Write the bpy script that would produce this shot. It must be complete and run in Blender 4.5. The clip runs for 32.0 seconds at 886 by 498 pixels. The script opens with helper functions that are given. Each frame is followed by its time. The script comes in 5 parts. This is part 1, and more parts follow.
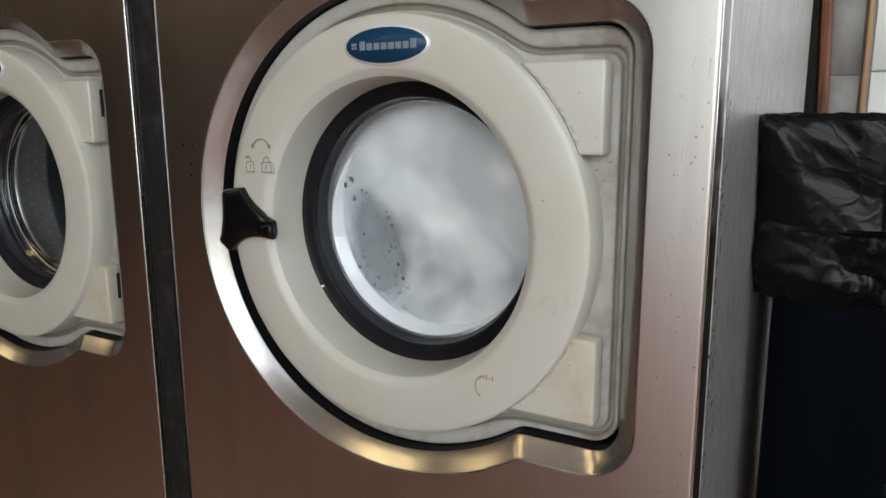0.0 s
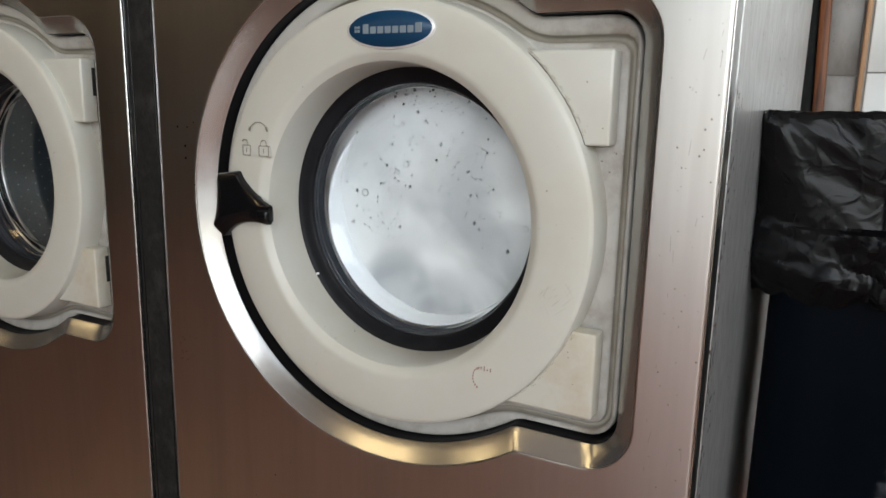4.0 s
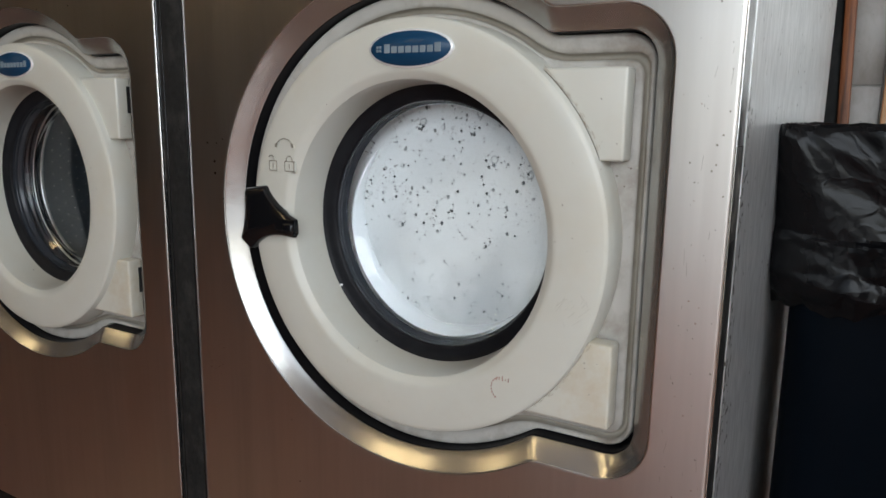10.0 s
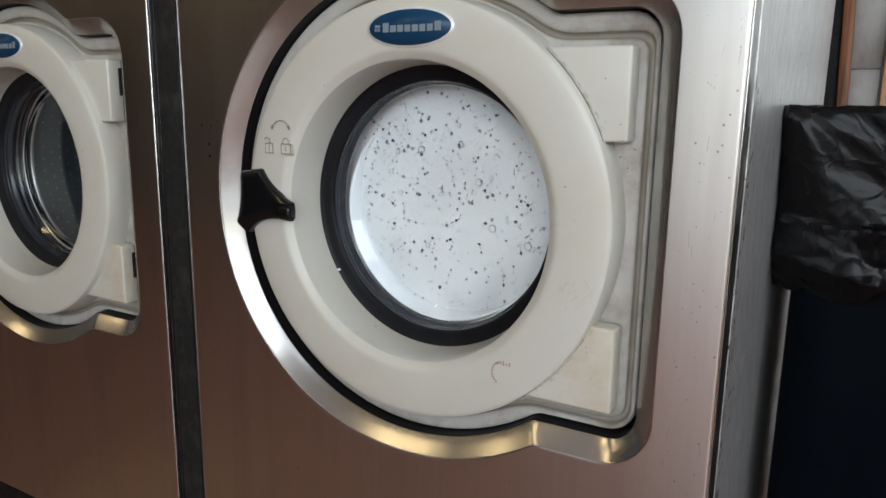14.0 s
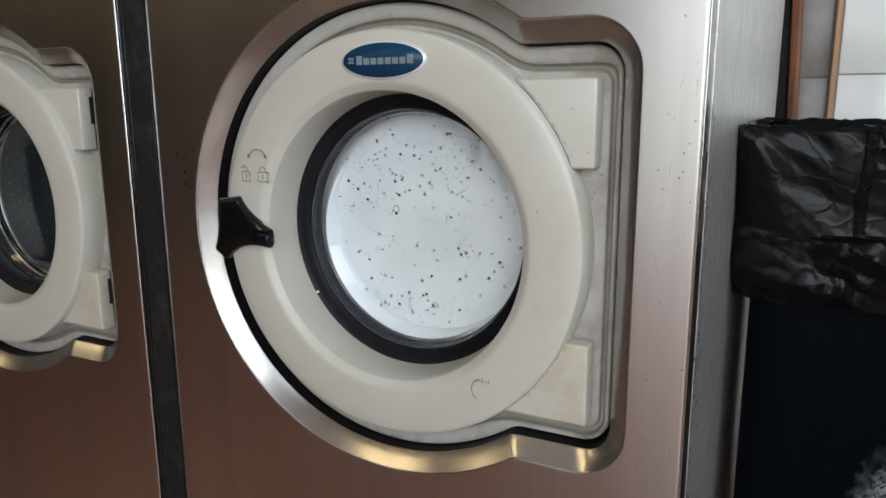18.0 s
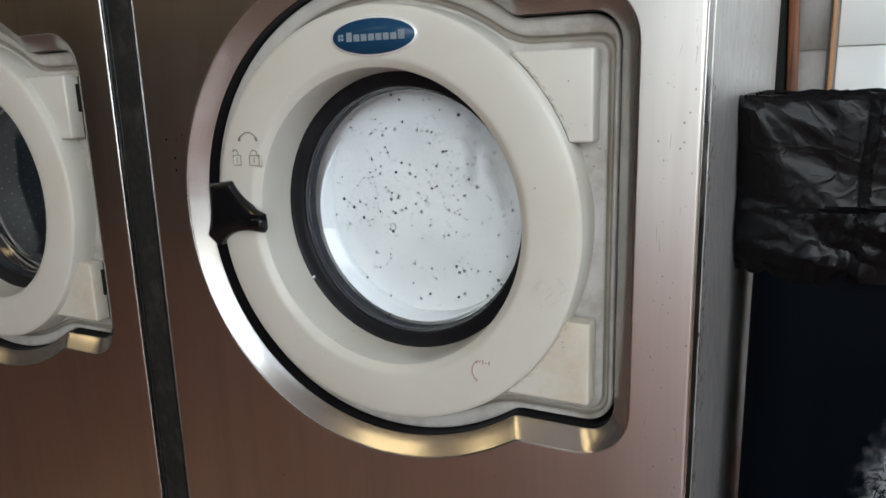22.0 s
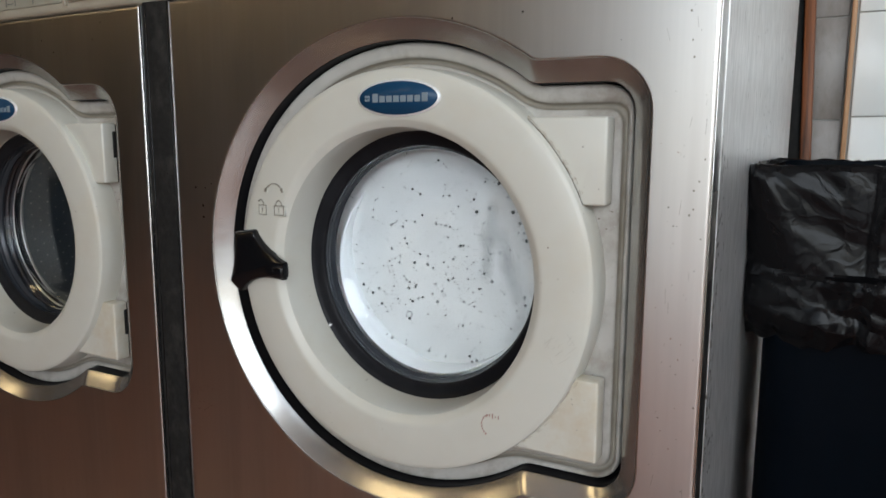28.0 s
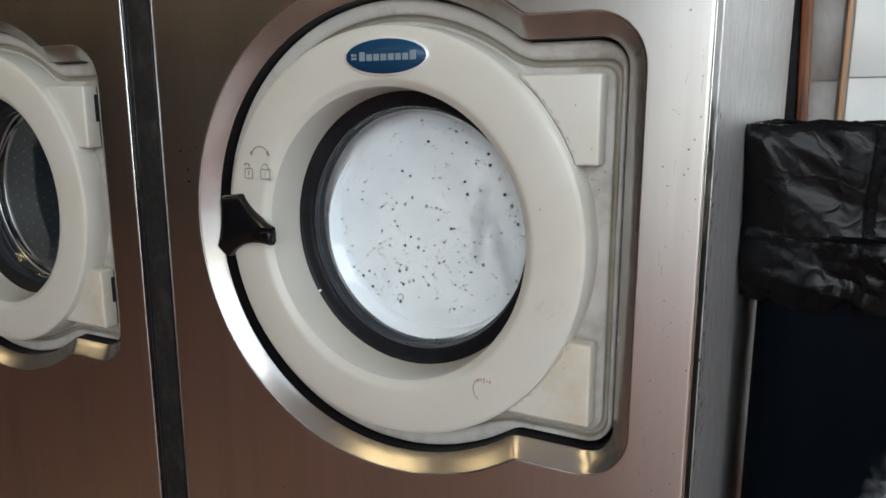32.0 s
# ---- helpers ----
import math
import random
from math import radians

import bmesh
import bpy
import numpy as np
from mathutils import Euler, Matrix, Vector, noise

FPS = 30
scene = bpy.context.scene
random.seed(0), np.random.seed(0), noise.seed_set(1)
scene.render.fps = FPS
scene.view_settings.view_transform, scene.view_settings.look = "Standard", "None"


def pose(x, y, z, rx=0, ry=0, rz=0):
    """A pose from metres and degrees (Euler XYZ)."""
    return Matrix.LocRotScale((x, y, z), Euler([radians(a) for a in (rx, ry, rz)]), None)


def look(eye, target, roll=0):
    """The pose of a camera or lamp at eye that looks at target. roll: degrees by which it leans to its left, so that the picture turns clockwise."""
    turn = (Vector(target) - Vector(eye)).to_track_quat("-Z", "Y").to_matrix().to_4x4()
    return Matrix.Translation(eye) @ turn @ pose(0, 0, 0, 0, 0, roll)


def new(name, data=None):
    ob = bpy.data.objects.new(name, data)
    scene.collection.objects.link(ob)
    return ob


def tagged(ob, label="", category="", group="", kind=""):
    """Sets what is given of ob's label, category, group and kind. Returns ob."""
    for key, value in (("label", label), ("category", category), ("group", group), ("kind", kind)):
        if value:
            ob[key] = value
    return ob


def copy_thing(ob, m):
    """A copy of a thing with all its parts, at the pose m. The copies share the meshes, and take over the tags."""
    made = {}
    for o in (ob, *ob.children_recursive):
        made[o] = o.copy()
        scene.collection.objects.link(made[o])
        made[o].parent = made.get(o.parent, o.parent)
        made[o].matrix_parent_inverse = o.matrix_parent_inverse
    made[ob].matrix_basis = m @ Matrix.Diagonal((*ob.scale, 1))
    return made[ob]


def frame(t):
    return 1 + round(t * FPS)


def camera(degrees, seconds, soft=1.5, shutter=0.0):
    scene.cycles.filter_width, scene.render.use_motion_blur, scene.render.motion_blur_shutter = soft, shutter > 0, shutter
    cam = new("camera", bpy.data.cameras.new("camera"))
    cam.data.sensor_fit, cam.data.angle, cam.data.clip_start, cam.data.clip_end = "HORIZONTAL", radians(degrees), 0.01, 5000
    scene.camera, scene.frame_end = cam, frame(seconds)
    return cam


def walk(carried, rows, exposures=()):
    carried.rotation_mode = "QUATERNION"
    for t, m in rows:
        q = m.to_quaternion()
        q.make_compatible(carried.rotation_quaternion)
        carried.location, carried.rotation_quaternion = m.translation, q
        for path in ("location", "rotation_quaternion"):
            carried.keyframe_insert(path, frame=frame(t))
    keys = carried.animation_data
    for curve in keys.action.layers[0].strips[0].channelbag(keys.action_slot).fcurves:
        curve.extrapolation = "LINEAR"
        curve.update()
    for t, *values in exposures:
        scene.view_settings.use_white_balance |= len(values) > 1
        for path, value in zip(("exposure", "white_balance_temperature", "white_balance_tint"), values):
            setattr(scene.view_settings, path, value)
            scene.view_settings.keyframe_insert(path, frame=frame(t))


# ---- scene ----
# The centre of the nearer machine's door lies at x = 0, z = ZC; the steel fronts lie in y = 0.
ZC = 0.70
PITCH = 0.737
cam = camera(63.5, 32.0, 1.6, 0.4)
PATH = [
    (0, 0.4319, -0.6451, 0.8281, 29.29, -10.83, 0.31),
    (0.5, 0.4326, -0.6433, 0.8302, 29.04, -10.67, 0.49),
    (1, 0.4343, -0.6463, 0.8331, 28.98, -10.65, 0.53),
    (1.5, 0.4286, -0.6446, 0.8322, 28.43, -10.75, 0.33),
    (2, 0.4290, -0.6472, 0.8266, 29.06, -10.62, -0.17),
    (2.5, 0.4243, -0.6460, 0.8233, 29.20, -11.08, -0.63),
    (4.5, 0.4130, -0.6443, 0.8217, 28.28, -11.36, -1.23),
    (5, 0.4154, -0.6505, 0.8237, 28.64, -10.94, -1.48),
    (5.5, 0.4137, -0.6468, 0.8211, 28.95, -11.36, -1.55),
    (6, 0.4137, -0.6449, 0.8239, 28.68, -11.42, -1.27),
    (6.5, 0.4133, -0.6497, 0.8242, 29.22, -11.11, -1.27),
    (7, 0.4134, -0.6537, 0.8208, 29.76, -10.45, -2.01),
    (7.5, 0.4122, -0.6539, 0.8204, 29.85, -10.30, -2.10),
    (7.8, 0.4169, -0.6510, 0.8251, 29.62, -7.31, -1.80),
    (8, 0.4243, -0.6817, 0.8292, 30.66, -8.15, -2.39),
    (8.2, 0.4242, -0.6523, 0.8251, 29.63, -9.30, -2.31),
    (8.5, 0.4329, -0.6623, 0.8425, 31.26, -9.40, -0.54),
    (9, 0.4348, -0.6685, 0.8371, 30.52, -9.12, -0.95),
    (9.5, 0.4334, -0.6596, 0.8345, 30.51, -10.24, -0.81),
    (10, 0.4303, -0.6559, 0.8293, 30.54, -10.68, -0.75),
    (10.5, 0.4300, -0.6525, 0.8274, 29.98, -11.20, -0.52),
    (11, 0.4289, -0.6509, 0.8266, 29.94, -10.88, -0.62),
    (11.5, 0.4285, -0.6507, 0.8261, 30.66, -11.09, -0.61),
    (12, 0.4294, -0.6534, 0.8242, 30.93, -10.90, -0.73),
    (12.5, 0.4251, -0.6509, 0.8219, 29.57, -10.89, -0.47),
    (13, 0.4232, -0.6476, 0.8230, 29.90, -11.83, -0.44),
    (13.5, 0.4211, -0.6491, 0.8245, 29.44, -11.95, -0.55),
    (14, 0.4188, -0.6511, 0.8223, 29.97, -11.64, -0.79),
    (14.3, 0.4156, -0.6600, 0.8388, 28.32, -10.36, -0.60),
    (14.5, 0.4322, -0.6668, 0.8621, 27.78, -7.30, 0.06),
    (16.5, 0.4284, -0.6890, 0.8699, 25.54, -8.71, -0.24),
    (17, 0.4264, -0.6854, 0.8637, 27.10, -9.75, 0.79),
    (17.5, 0.4230, -0.6832, 0.8548, 27.03, -10.40, 0.39),
    (18, 0.4182, -0.6770, 0.8530, 26.90, -11.65, 0.33),
    (18.5, 0.4181, -0.6728, 0.8503, 26.88, -11.36, 0.63),
    (19, 0.4205, -0.6705, 0.8432, 26.94, -10.90, 0.46),
    (19.5, 0.4188, -0.6715, 0.8480, 27.03, -11.34, 0.76),
    (20, 0.4163, -0.6720, 0.8453, 27.22, -11.90, 0.60),
    (20.5, 0.4128, -0.6658, 0.8417, 27.09, -12.31, 0.49),
    (21, 0.4133, -0.6660, 0.8422, 26.58, -12.68, 0.94),
    (21.5, 0.4143, -0.6609, 0.8434, 26.34, -13.23, 1.80),
    (22, 0.4138, -0.6633, 0.8410, 26.56, -12.60, 1.63),
    (22.5, 0.4116, -0.6645, 0.8403, 26.89, -12.40, 1.39),
    (23, 0.4119, -0.6642, 0.8410, 26.74, -12.55, 1.70),
    (23.5, 0.4135, -0.6607, 0.8408, 26.47, -12.60, 2.02),
    (24, 0.4143, -0.6612, 0.8446, 26.30, -12.77, 2.32),
    (24.5, 0.4134, -0.6618, 0.8429, 26.59, -12.66, 2.22),
    (25, 0.4120, -0.6621, 0.8413, 27.15, -12.38, 1.63),
    (25.5, 0.4260, -0.7180, 0.8560, 28.16, 1.84, 2.60),
    (27.5, 0.4291, -0.6849, 0.8525, 27.93, -7.46, 0.02),
    (28, 0.4241, -0.6834, 0.8506, 28.14, -8.61, -0.19),
    (28.5, 0.4215, -0.6790, 0.8447, 28.63, -10.02, -0.35),
    (29, 0.4208, -0.6780, 0.8479, 28.41, -10.87, -0.14),
    (29.5, 0.4230, -0.6743, 0.8443, 28.31, -10.80, 0.06),
    (30, 0.4239, -0.6733, 0.8441, 27.90, -10.49, 0.17),
    (30.5, 0.4238, -0.6732, 0.8485, 27.92, -10.67, 0.37),
    (31, 0.4237, -0.6724, 0.8424, 28.25, -10.84, 0.06),
    (31.5, 0.4216, -0.6704, 0.8454, 27.86, -11.20, 0.13),
    (32, 0.4222, -0.6688, 0.8423, 27.68, -11.12, 0.09),
]
walk(cam, [(t, pose(x, y, z, 90 + p, r, a)) for t, x, y, z, a, p, r in PATH], [(t, e, k, 8) for t, e, k in ((0.0, -0.08, 6420), (1.0, 0.01, 6420), (5.0, 0.05, 6420), (7.0, 0.03, 6420), (8.0, -0.04, 6300), (9.0, -0.04, 6250), (13.0, 0.02, 6230), (17.0, -0.07, 6230), (20.0, -0.02, 6230), (23.0, 0.02, 6250), (25.0, 0.02, 6250), (28.0, -0.03, 6230), (32.0, -0.02, 6230))])

# ---- light ----
world = bpy.data.worlds.new("world")
scene.world = world
world.use_nodes = True
_nt = world.node_tree
sky = _nt.nodes.new("ShaderNodeTexSky")
sky.sky_type = "NISHITA"
sky.sun_disc = False
sky.sun_elevation = radians(38)
sky.sun_rotation = radians(150)
_nt.links.new(sky.outputs[0], _nt.nodes["Background"].inputs[0])
_nt.nodes["Background"].inputs[1].default_value = 0.12

sun = new("sun", bpy.data.lights.new("sun", "SUN"))
sun.data.energy = 3.0
sun.data.angle = radians(12)
sun.data.color = (1.0, 0.96, 0.9)
sun.matrix_world = look((1.5, -8, 6), (0.8, -3.2, 0.6))


def area_light(name, m, w, h, watts, colour=(0.93, 0.97, 1.0)):
    d = bpy.data.lights.new(name, "AREA")
    d.shape, d.size, d.size_y, d.energy, d.color = "RECTANGLE", w, h, watts, colour
    ob = new(name, d)
    ob.matrix_world = m
    return ob


area_light("shop_window_light", look((1.365, -3.12, 1.76), (1.365, 0, 1.70)), 1.80, 1.45, 45)
# Two fill lights added to brighten the steel's reflections; no glazing is known there.
area_light("door_fill_light", look((0.025, -3.12, 1.12), (0.025, 0, 1.12)), 0.72, 2.10, 5.5)
area_light("low_fill_light", look((1.22, -3.12, 0.54), (1.22, 0, 0.6)), 0.95, 0.95, 4)
# Fill light added on the east to brighten the side sheet and door bore.
area_light("side_fill_light", look((2.52, -1.3, 1.8), (0, -1.0, 1.2)), 1.9, 1.4, 33)


# ---- materials ----
def material(name):
    m = bpy.data.materials.new(name)
    m.use_nodes = True
    return m, m.node_tree.nodes, m.node_tree.links, m.node_tree.nodes["Principled BSDF"]


def surface(name, colour, rough=0.5, metal=0.0, scale=30.0, spread=0.12, bump=0.1, bump_scale=200.0, stretch=(1, 1, 1), dirt=None, dirt_scale=6.0, dirt_amount=0.35, coat=0.0, rough_spread=0.08, shine=0.5, specks=0.0, speck_scale=90.0, speck_colour=(0.06, 0.045, 0.035)):
    """Colour varied at two scales, rough and bumpy by noise in metres."""
    m, n, l, b = material(name)
    tc = n.new("ShaderNodeTexCoord")
    mp = n.new("ShaderNodeMapping")
    mp.inputs["Scale"].default_value = stretch
    l.new(tc.outputs["Object"], mp.inputs["Vector"])
    fine = n.new("ShaderNodeTexNoise")
    fine.inputs["Scale"].default_value = scale
    fine.inputs["Detail"].default_value = 6
    l.new(mp.outputs[0], fine.inputs["Vector"])
    big = n.new("ShaderNodeTexNoise")
    big.inputs["Scale"].default_value = dirt_scale
    big.inputs["Detail"].default_value = 5
    big.inputs["Roughness"].default_value = 0.65
    l.new(mp.outputs[0], big.inputs["Vector"])
    c1 = n.new("ShaderNodeMix")
    c1.data_type = "RGBA"
    lo = [max(0.0, c * (1 - spread)) for c in colour]
    hi = [min(1.0, c * (1 + spread)) for c in colour]
    c1.inputs["A"].default_value = (*lo, 1)
    c1.inputs["B"].default_value = (*hi, 1)
    l.new(fine.outputs["Fac"], c1.inputs["Factor"])
    out = c1.outputs["Result"]
    if dirt:
        ramp = n.new("ShaderNodeMapRange")
        ramp.inputs["From Min"].default_value = 0.5
        ramp.inputs["From Max"].default_value = 0.75
        ramp.inputs["To Max"].default_value = dirt_amount
        l.new(big.outputs["Fac"], ramp.inputs["Value"])
        c2 = n.new("ShaderNodeMix")
        c2.data_type = "RGBA"
        c2.inputs["B"].default_value = (*dirt, 1)
        l.new(ramp.outputs[0], c2.inputs["Factor"])
        l.new(out, c2.inputs["A"])
        out = c2.outputs["Result"]
    if specks:
        vo = n.new("ShaderNodeTexVoronoi")
        vo.inputs["Scale"].default_value = speck_scale
        l.new(tc.outputs["Object"], vo.inputs["Vector"])
        few = n.new("ShaderNodeTexNoise")
        few.inputs["Scale"].default_value = 9
        few.inputs["Detail"].default_value = 4
        l.new(tc.outputs["Object"], few.inputs["Vector"])
        size = n.new("ShaderNodeMapRange")
        size.inputs["From Min"].default_value = 0.5
        size.inputs["From Max"].default_value = 0.72
        size.inputs["To Min"].default_value = 0.0
        size.inputs["To Max"].default_value = specks
        l.new(few.outputs["Fac"], size.inputs["Value"])
        dot = n.new("ShaderNodeMath")
        dot.operation = "LESS_THAN"
        l.new(vo.outputs["Distance"], dot.inputs[0])
        l.new(size.outputs[0], dot.inputs[1])
        c3 = n.new("ShaderNodeMix")
        c3.data_type = "RGBA"
        c3.inputs["B"].default_value = (*speck_colour, 1)
        l.new(dot.outputs[0], c3.inputs["Factor"])
        l.new(out, c3.inputs["A"])
        out = c3.outputs["Result"]
    l.new(out, b.inputs["Base Color"])
    rr = n.new("ShaderNodeMapRange")
    rr.inputs["To Min"].default_value = max(0.02, rough - rough_spread)
    rr.inputs["To Max"].default_value = min(1.0, rough + rough_spread)
    l.new(big.outputs["Fac"], rr.inputs["Value"])
    l.new(rr.outputs[0], b.inputs["Roughness"])
    b.inputs["Metallic"].default_value = metal
    b.inputs["Coat Weight"].default_value = coat
    b.inputs["Specular IOR Level"].default_value = shine
    if bump:
        bn = n.new("ShaderNodeTexNoise")
        bn.inputs["Scale"].default_value = bump_scale
        bn.inputs["Detail"].default_value = 3
        l.new(mp.outputs[0], bn.inputs["Vector"])
        bp = n.new("ShaderNodeBump")
        bp.inputs["Strength"].default_value = bump
        bp.inputs["Distance"].default_value = 0.001
        l.new(bn.outputs["Fac"], bp.inputs["Height"])
        l.new(bp.outputs[0], b.inputs["Normal"])
    return m


STEEL = surface("brushed_steel", (0.56, 0.53, 0.50), 0.31, 1.0, 160, 0.05, 0.012, 400, (1, 1, 0.05), (0.44, 0.41, 0.38), 9.0, 0.75, specks=0.12, speck_scale=60, rough_spread=0.10)
STEEL_RIM = surface("pressed_steel", (0.41, 0.40, 0.385), 0.205, 0.87, 40, 0.08, 0.10, 60, (1, 1, 1), (0.20, 0.165, 0.13), 11.0, 0.40, rough_spread=0.05)
STEEL_SIDE = surface("worn_side_steel", (0.92, 0.92, 0.91), 0.34, 0.77, 140, 0.55, 0.8, 140, (1, 1, 0.22), (0.50, 0.49, 0.47), 9.0, 0.5, specks=0.26, speck_scale=75, rough_spread=0.10)
STEEL_EDGE = surface("polished_steel_edge", (0.75, 0.74, 0.72), 0.22, 1.0, 60, 0.05, 0.0)
BEIGE = surface("beige_enamel", (0.55, 0.544, 0.488), 0.36, 0.0, 25, 0.035, 0.05, 90, (1, 1, 1), (0.47, 0.40, 0.28), 7.0, 0.28, 0.1, specks=0.10, speck_scale=90, speck_colour=(0.15, 0.11, 0.08))
BEIGE_STAIN = surface("yellowed_enamel", (0.55, 0.535, 0.47), 0.36, 0.0, 25, 0.035, 0.05, 90, (1, 1, 1), (0.46, 0.37, 0.24), 16.0, 0.75)
BEIGE_OLD = surface("stained_beige_enamel", (0.46, 0.445, 0.41), 0.42, 0.0, 40, 0.14, 0.12, 140, (1, 1, 1), (0.22, 0.18, 0.14), 16.0, 0.9, specks=0.13, speck_scale=120, speck_colour=(0.12, 0.09, 0.07))
RUBBER = surface("black_rubber", (0.006, 0.006, 0.0078), 0.40, 0.0, 60, 0.2, 0.1, 200, shine=0.11)
SEAL = surface("worn_black_rubber", (0.0070, 0.0072, 0.0092), 0.42, 0.0, 60, 0.25, 0.2, 160, (1, 1, 1), (0.018, 0.019, 0.022), 14.0, 0.6, shine=0.16)
SEAL_LIP = surface("grey_wet_rubber", (0.026, 0.030, 0.037), 0.22, 0.0, 60, 0.2, 0.1, 200, shine=0.6)
BLACK_PLASTIC = surface("black_plastic", (0.005, 0.0052, 0.0062), 0.14, 0.0, 60, 0.15, 0.05, 150, shine=0.35)
RUSTY = surface("rusty_brown_metal", (0.05, 0.03, 0.022), 0.6, 0.3, 60, 0.4, 0.3, 150)
AGED = surface("aged_cream_plastic", (0.42, 0.37, 0.27), 0.45, 0.0, 30, 0.1, 0.05)
SEAM = surface("dark_seam", (0.007, 0.007, 0.007), 0.55, 0.0, 60, 0.3, 1.0, 60, (1, 1, 0.6), (0.06, 0.056, 0.05), 42.0, 0.5, shine=0.2)
CONSOLE = surface("cream_console_enamel", (0.50, 0.47, 0.40), 0.38, 0.0, 30, 0.03, 0.05, 120, (1, 1, 1), (0.42, 0.36, 0.27), 9.0, 0.25)
FASCIA = surface("grey_white_fascia", (0.43, 0.43, 0.415), 0.35, 0.0, 30, 0.02, 0.02, 120)
# Far console: yellowed and stained, and darkened for the weaker light on it.
CONSOLE_OLD_DIM = surface("yellowed_dim_console_enamel", (0.37, 0.34, 0.27), 0.42, 0.0, 30, 0.06, 0.05, 120, (1, 1, 1), (0.24, 0.19, 0.13), 9.0, 0.6)
FASCIA_OLD_DIM = surface("yellowed_dim_fascia", (0.30, 0.29, 0.24), 0.4, 0.0, 30, 0.05, 0.02, 120, (1, 1, 1), (0.22, 0.18, 0.11), 8.0, 0.6)
INK = surface("dark_print", (0.12, 0.12, 0.125), 0.5, 0.0, 30, 0.1, 0.0)
PALE = surface("pale_print", (0.72, 0.73, 0.72), 0.4, 0.0, 30, 0.03, 0.0)
BLUE = surface("navy_badge", (0.006, 0.045, 0.105), 0.3, 0.0, 40, 0.12, 0.02, 120, shine=0.3)
BLUE_KNOB = surface("blue_knob", (0.004, 0.024, 0.085), 0.35, 0.0, 40, 0.08, 0.02)
STEEL_RETURN = surface("smeared_steel_return", (0.46, 0.46, 0.455), 0.34, 1.0, 60, 0.3, 0.3, 70, (1, 1, 0.4), (0.10, 0.095, 0.085), 24.0, 0.7)
# Dirt over a grey darkened for the bag reflected in the side return.
RETURN_DARK = surface("dark_dirty_return", (0.022, 0.021, 0.019), 0.5, 0.0, 90, 0.6, 0.8, 120, (1, 1, 0.6), (0.30, 0.28, 0.25), 60.0, 0.9, shine=0.3)
BADGE_RIM = surface("pale_badge_rim", (0.76, 0.77, 0.77), 0.35, 0.25, 40, 0.05, 0.0)
BADGE_GREY = surface("pale_badge_grey", (0.19, 0.235, 0.27), 0.4, 0.0, 40, 0.08, 0.0)
GREY_KNOB = surface("grey_knob", (0.20, 0.21, 0.21), 0.4, 0.0, 40, 0.08, 0.02)
SILVER = surface("silver_trim", (0.78, 0.78, 0.77), 0.30, 1.0, 40, 0.04, 0.0)
DRAWER = surface("zinc_coin_box", (0.34, 0.37, 0.37), 0.42, 0.6, 60, 0.1, 0.2, 150, (1, 1, 1), (0.25, 0.25, 0.24), 12, 0.5)
DRUM = surface("drum_steel", (0.26, 0.29, 0.325), 0.52, 1.0, 30, 0.06, 0.0)
# Black for the shade inside slots and holes; no hollow is cut.
HOLE = surface("dark_hole", (0.01, 0.01, 0.01), 0.7, 0.0, 30, 0.1, 0.0)
WOOD = surface("varnished_wood", (0.20, 0.066, 0.022), 0.42, 0.0, 260, 0.8, 0.5, 300, (1, 1, 0.04), (0.022, 0.010, 0.006), 120.0, 1.0, shine=0.3)
WOOD_PALE = surface("pale_wood", (0.44, 0.24, 0.115), 0.45, 0.0, 26, 0.3, 0.15, 60, (1, 1, 0.06), (0.16, 0.07, 0.03), 9.0, 0.8)
TILE = surface("white_glazed_tile", (0.80, 0.82, 0.80), 0.14, 0.0, 8, 0.02, 0.06, 12, (1, 1, 1), (0.62, 0.62, 0.58), 4.0, 0.2)
TILE_GREY = surface("grimy_grey_tile", (0.25, 0.225, 0.205), 0.35, 0.0, 30, 0.25, 0.1, 40, (1, 1, 0.5), (0.12, 0.095, 0.075), 14.0, 0.8, specks=0.2, speck_scale=70)
# Grey tile with the shade on the wall above the machines in its colour.
TILE_SHADED = surface("shaded_grey_tile", (0.13, 0.105, 0.09), 0.35, 0.0, 18, 0.12, 0.1, 40, (1, 1, 1), (0.08, 0.06, 0.05), 6.0, 0.6)
GROUT = surface("grout", (0.42, 0.41, 0.39), 0.8, 0.0, 60, 0.1, 0.2, 200)
MAROON = surface("maroon_tile", (0.10, 0.022, 0.018), 0.2, 0.0, 10, 0.1, 0.04, 20)
FLOOR = surface("red_brown_floor_tile", (0.25, 0.122, 0.084), 0.08, 0.0, 12, 0.2, 0.1, 60, (1, 1, 1), (0.10, 0.05, 0.035), 3.0, 0.5, rough_spread=0.04)
PLASTER = surface("painted_plaster", (0.62, 0.58, 0.50), 0.8, 0.0, 14, 0.05, 0.15, 60)
BROWN_WALL = surface("brown_panelling", (0.034, 0.024, 0.019), 0.5, 0.0, 14, 0.2, 0.15, 40, (1, 1, 0.1))
SCUFFED_WALL = surface("scuffed_pale_wall", (0.46, 0.42, 0.38), 0.7, 0.0, 14, 0.1, 0.15, 60, (1, 1, 1), (0.28, 0.24, 0.20), 3.0, 0.5)
OCHRE = surface("ochre_wall_paint", (0.36, 0.28, 0.16), 0.7, 0.0, 14, 0.06, 0.1, 60)
CEILING = surface("pale_painted_ceiling", (0.62, 0.575, 0.54), 0.75, 0.0, 14, 0.06, 0.1, 40, (1, 1, 1), (0.50, 0.45, 0.40), 1.5, 0.4)
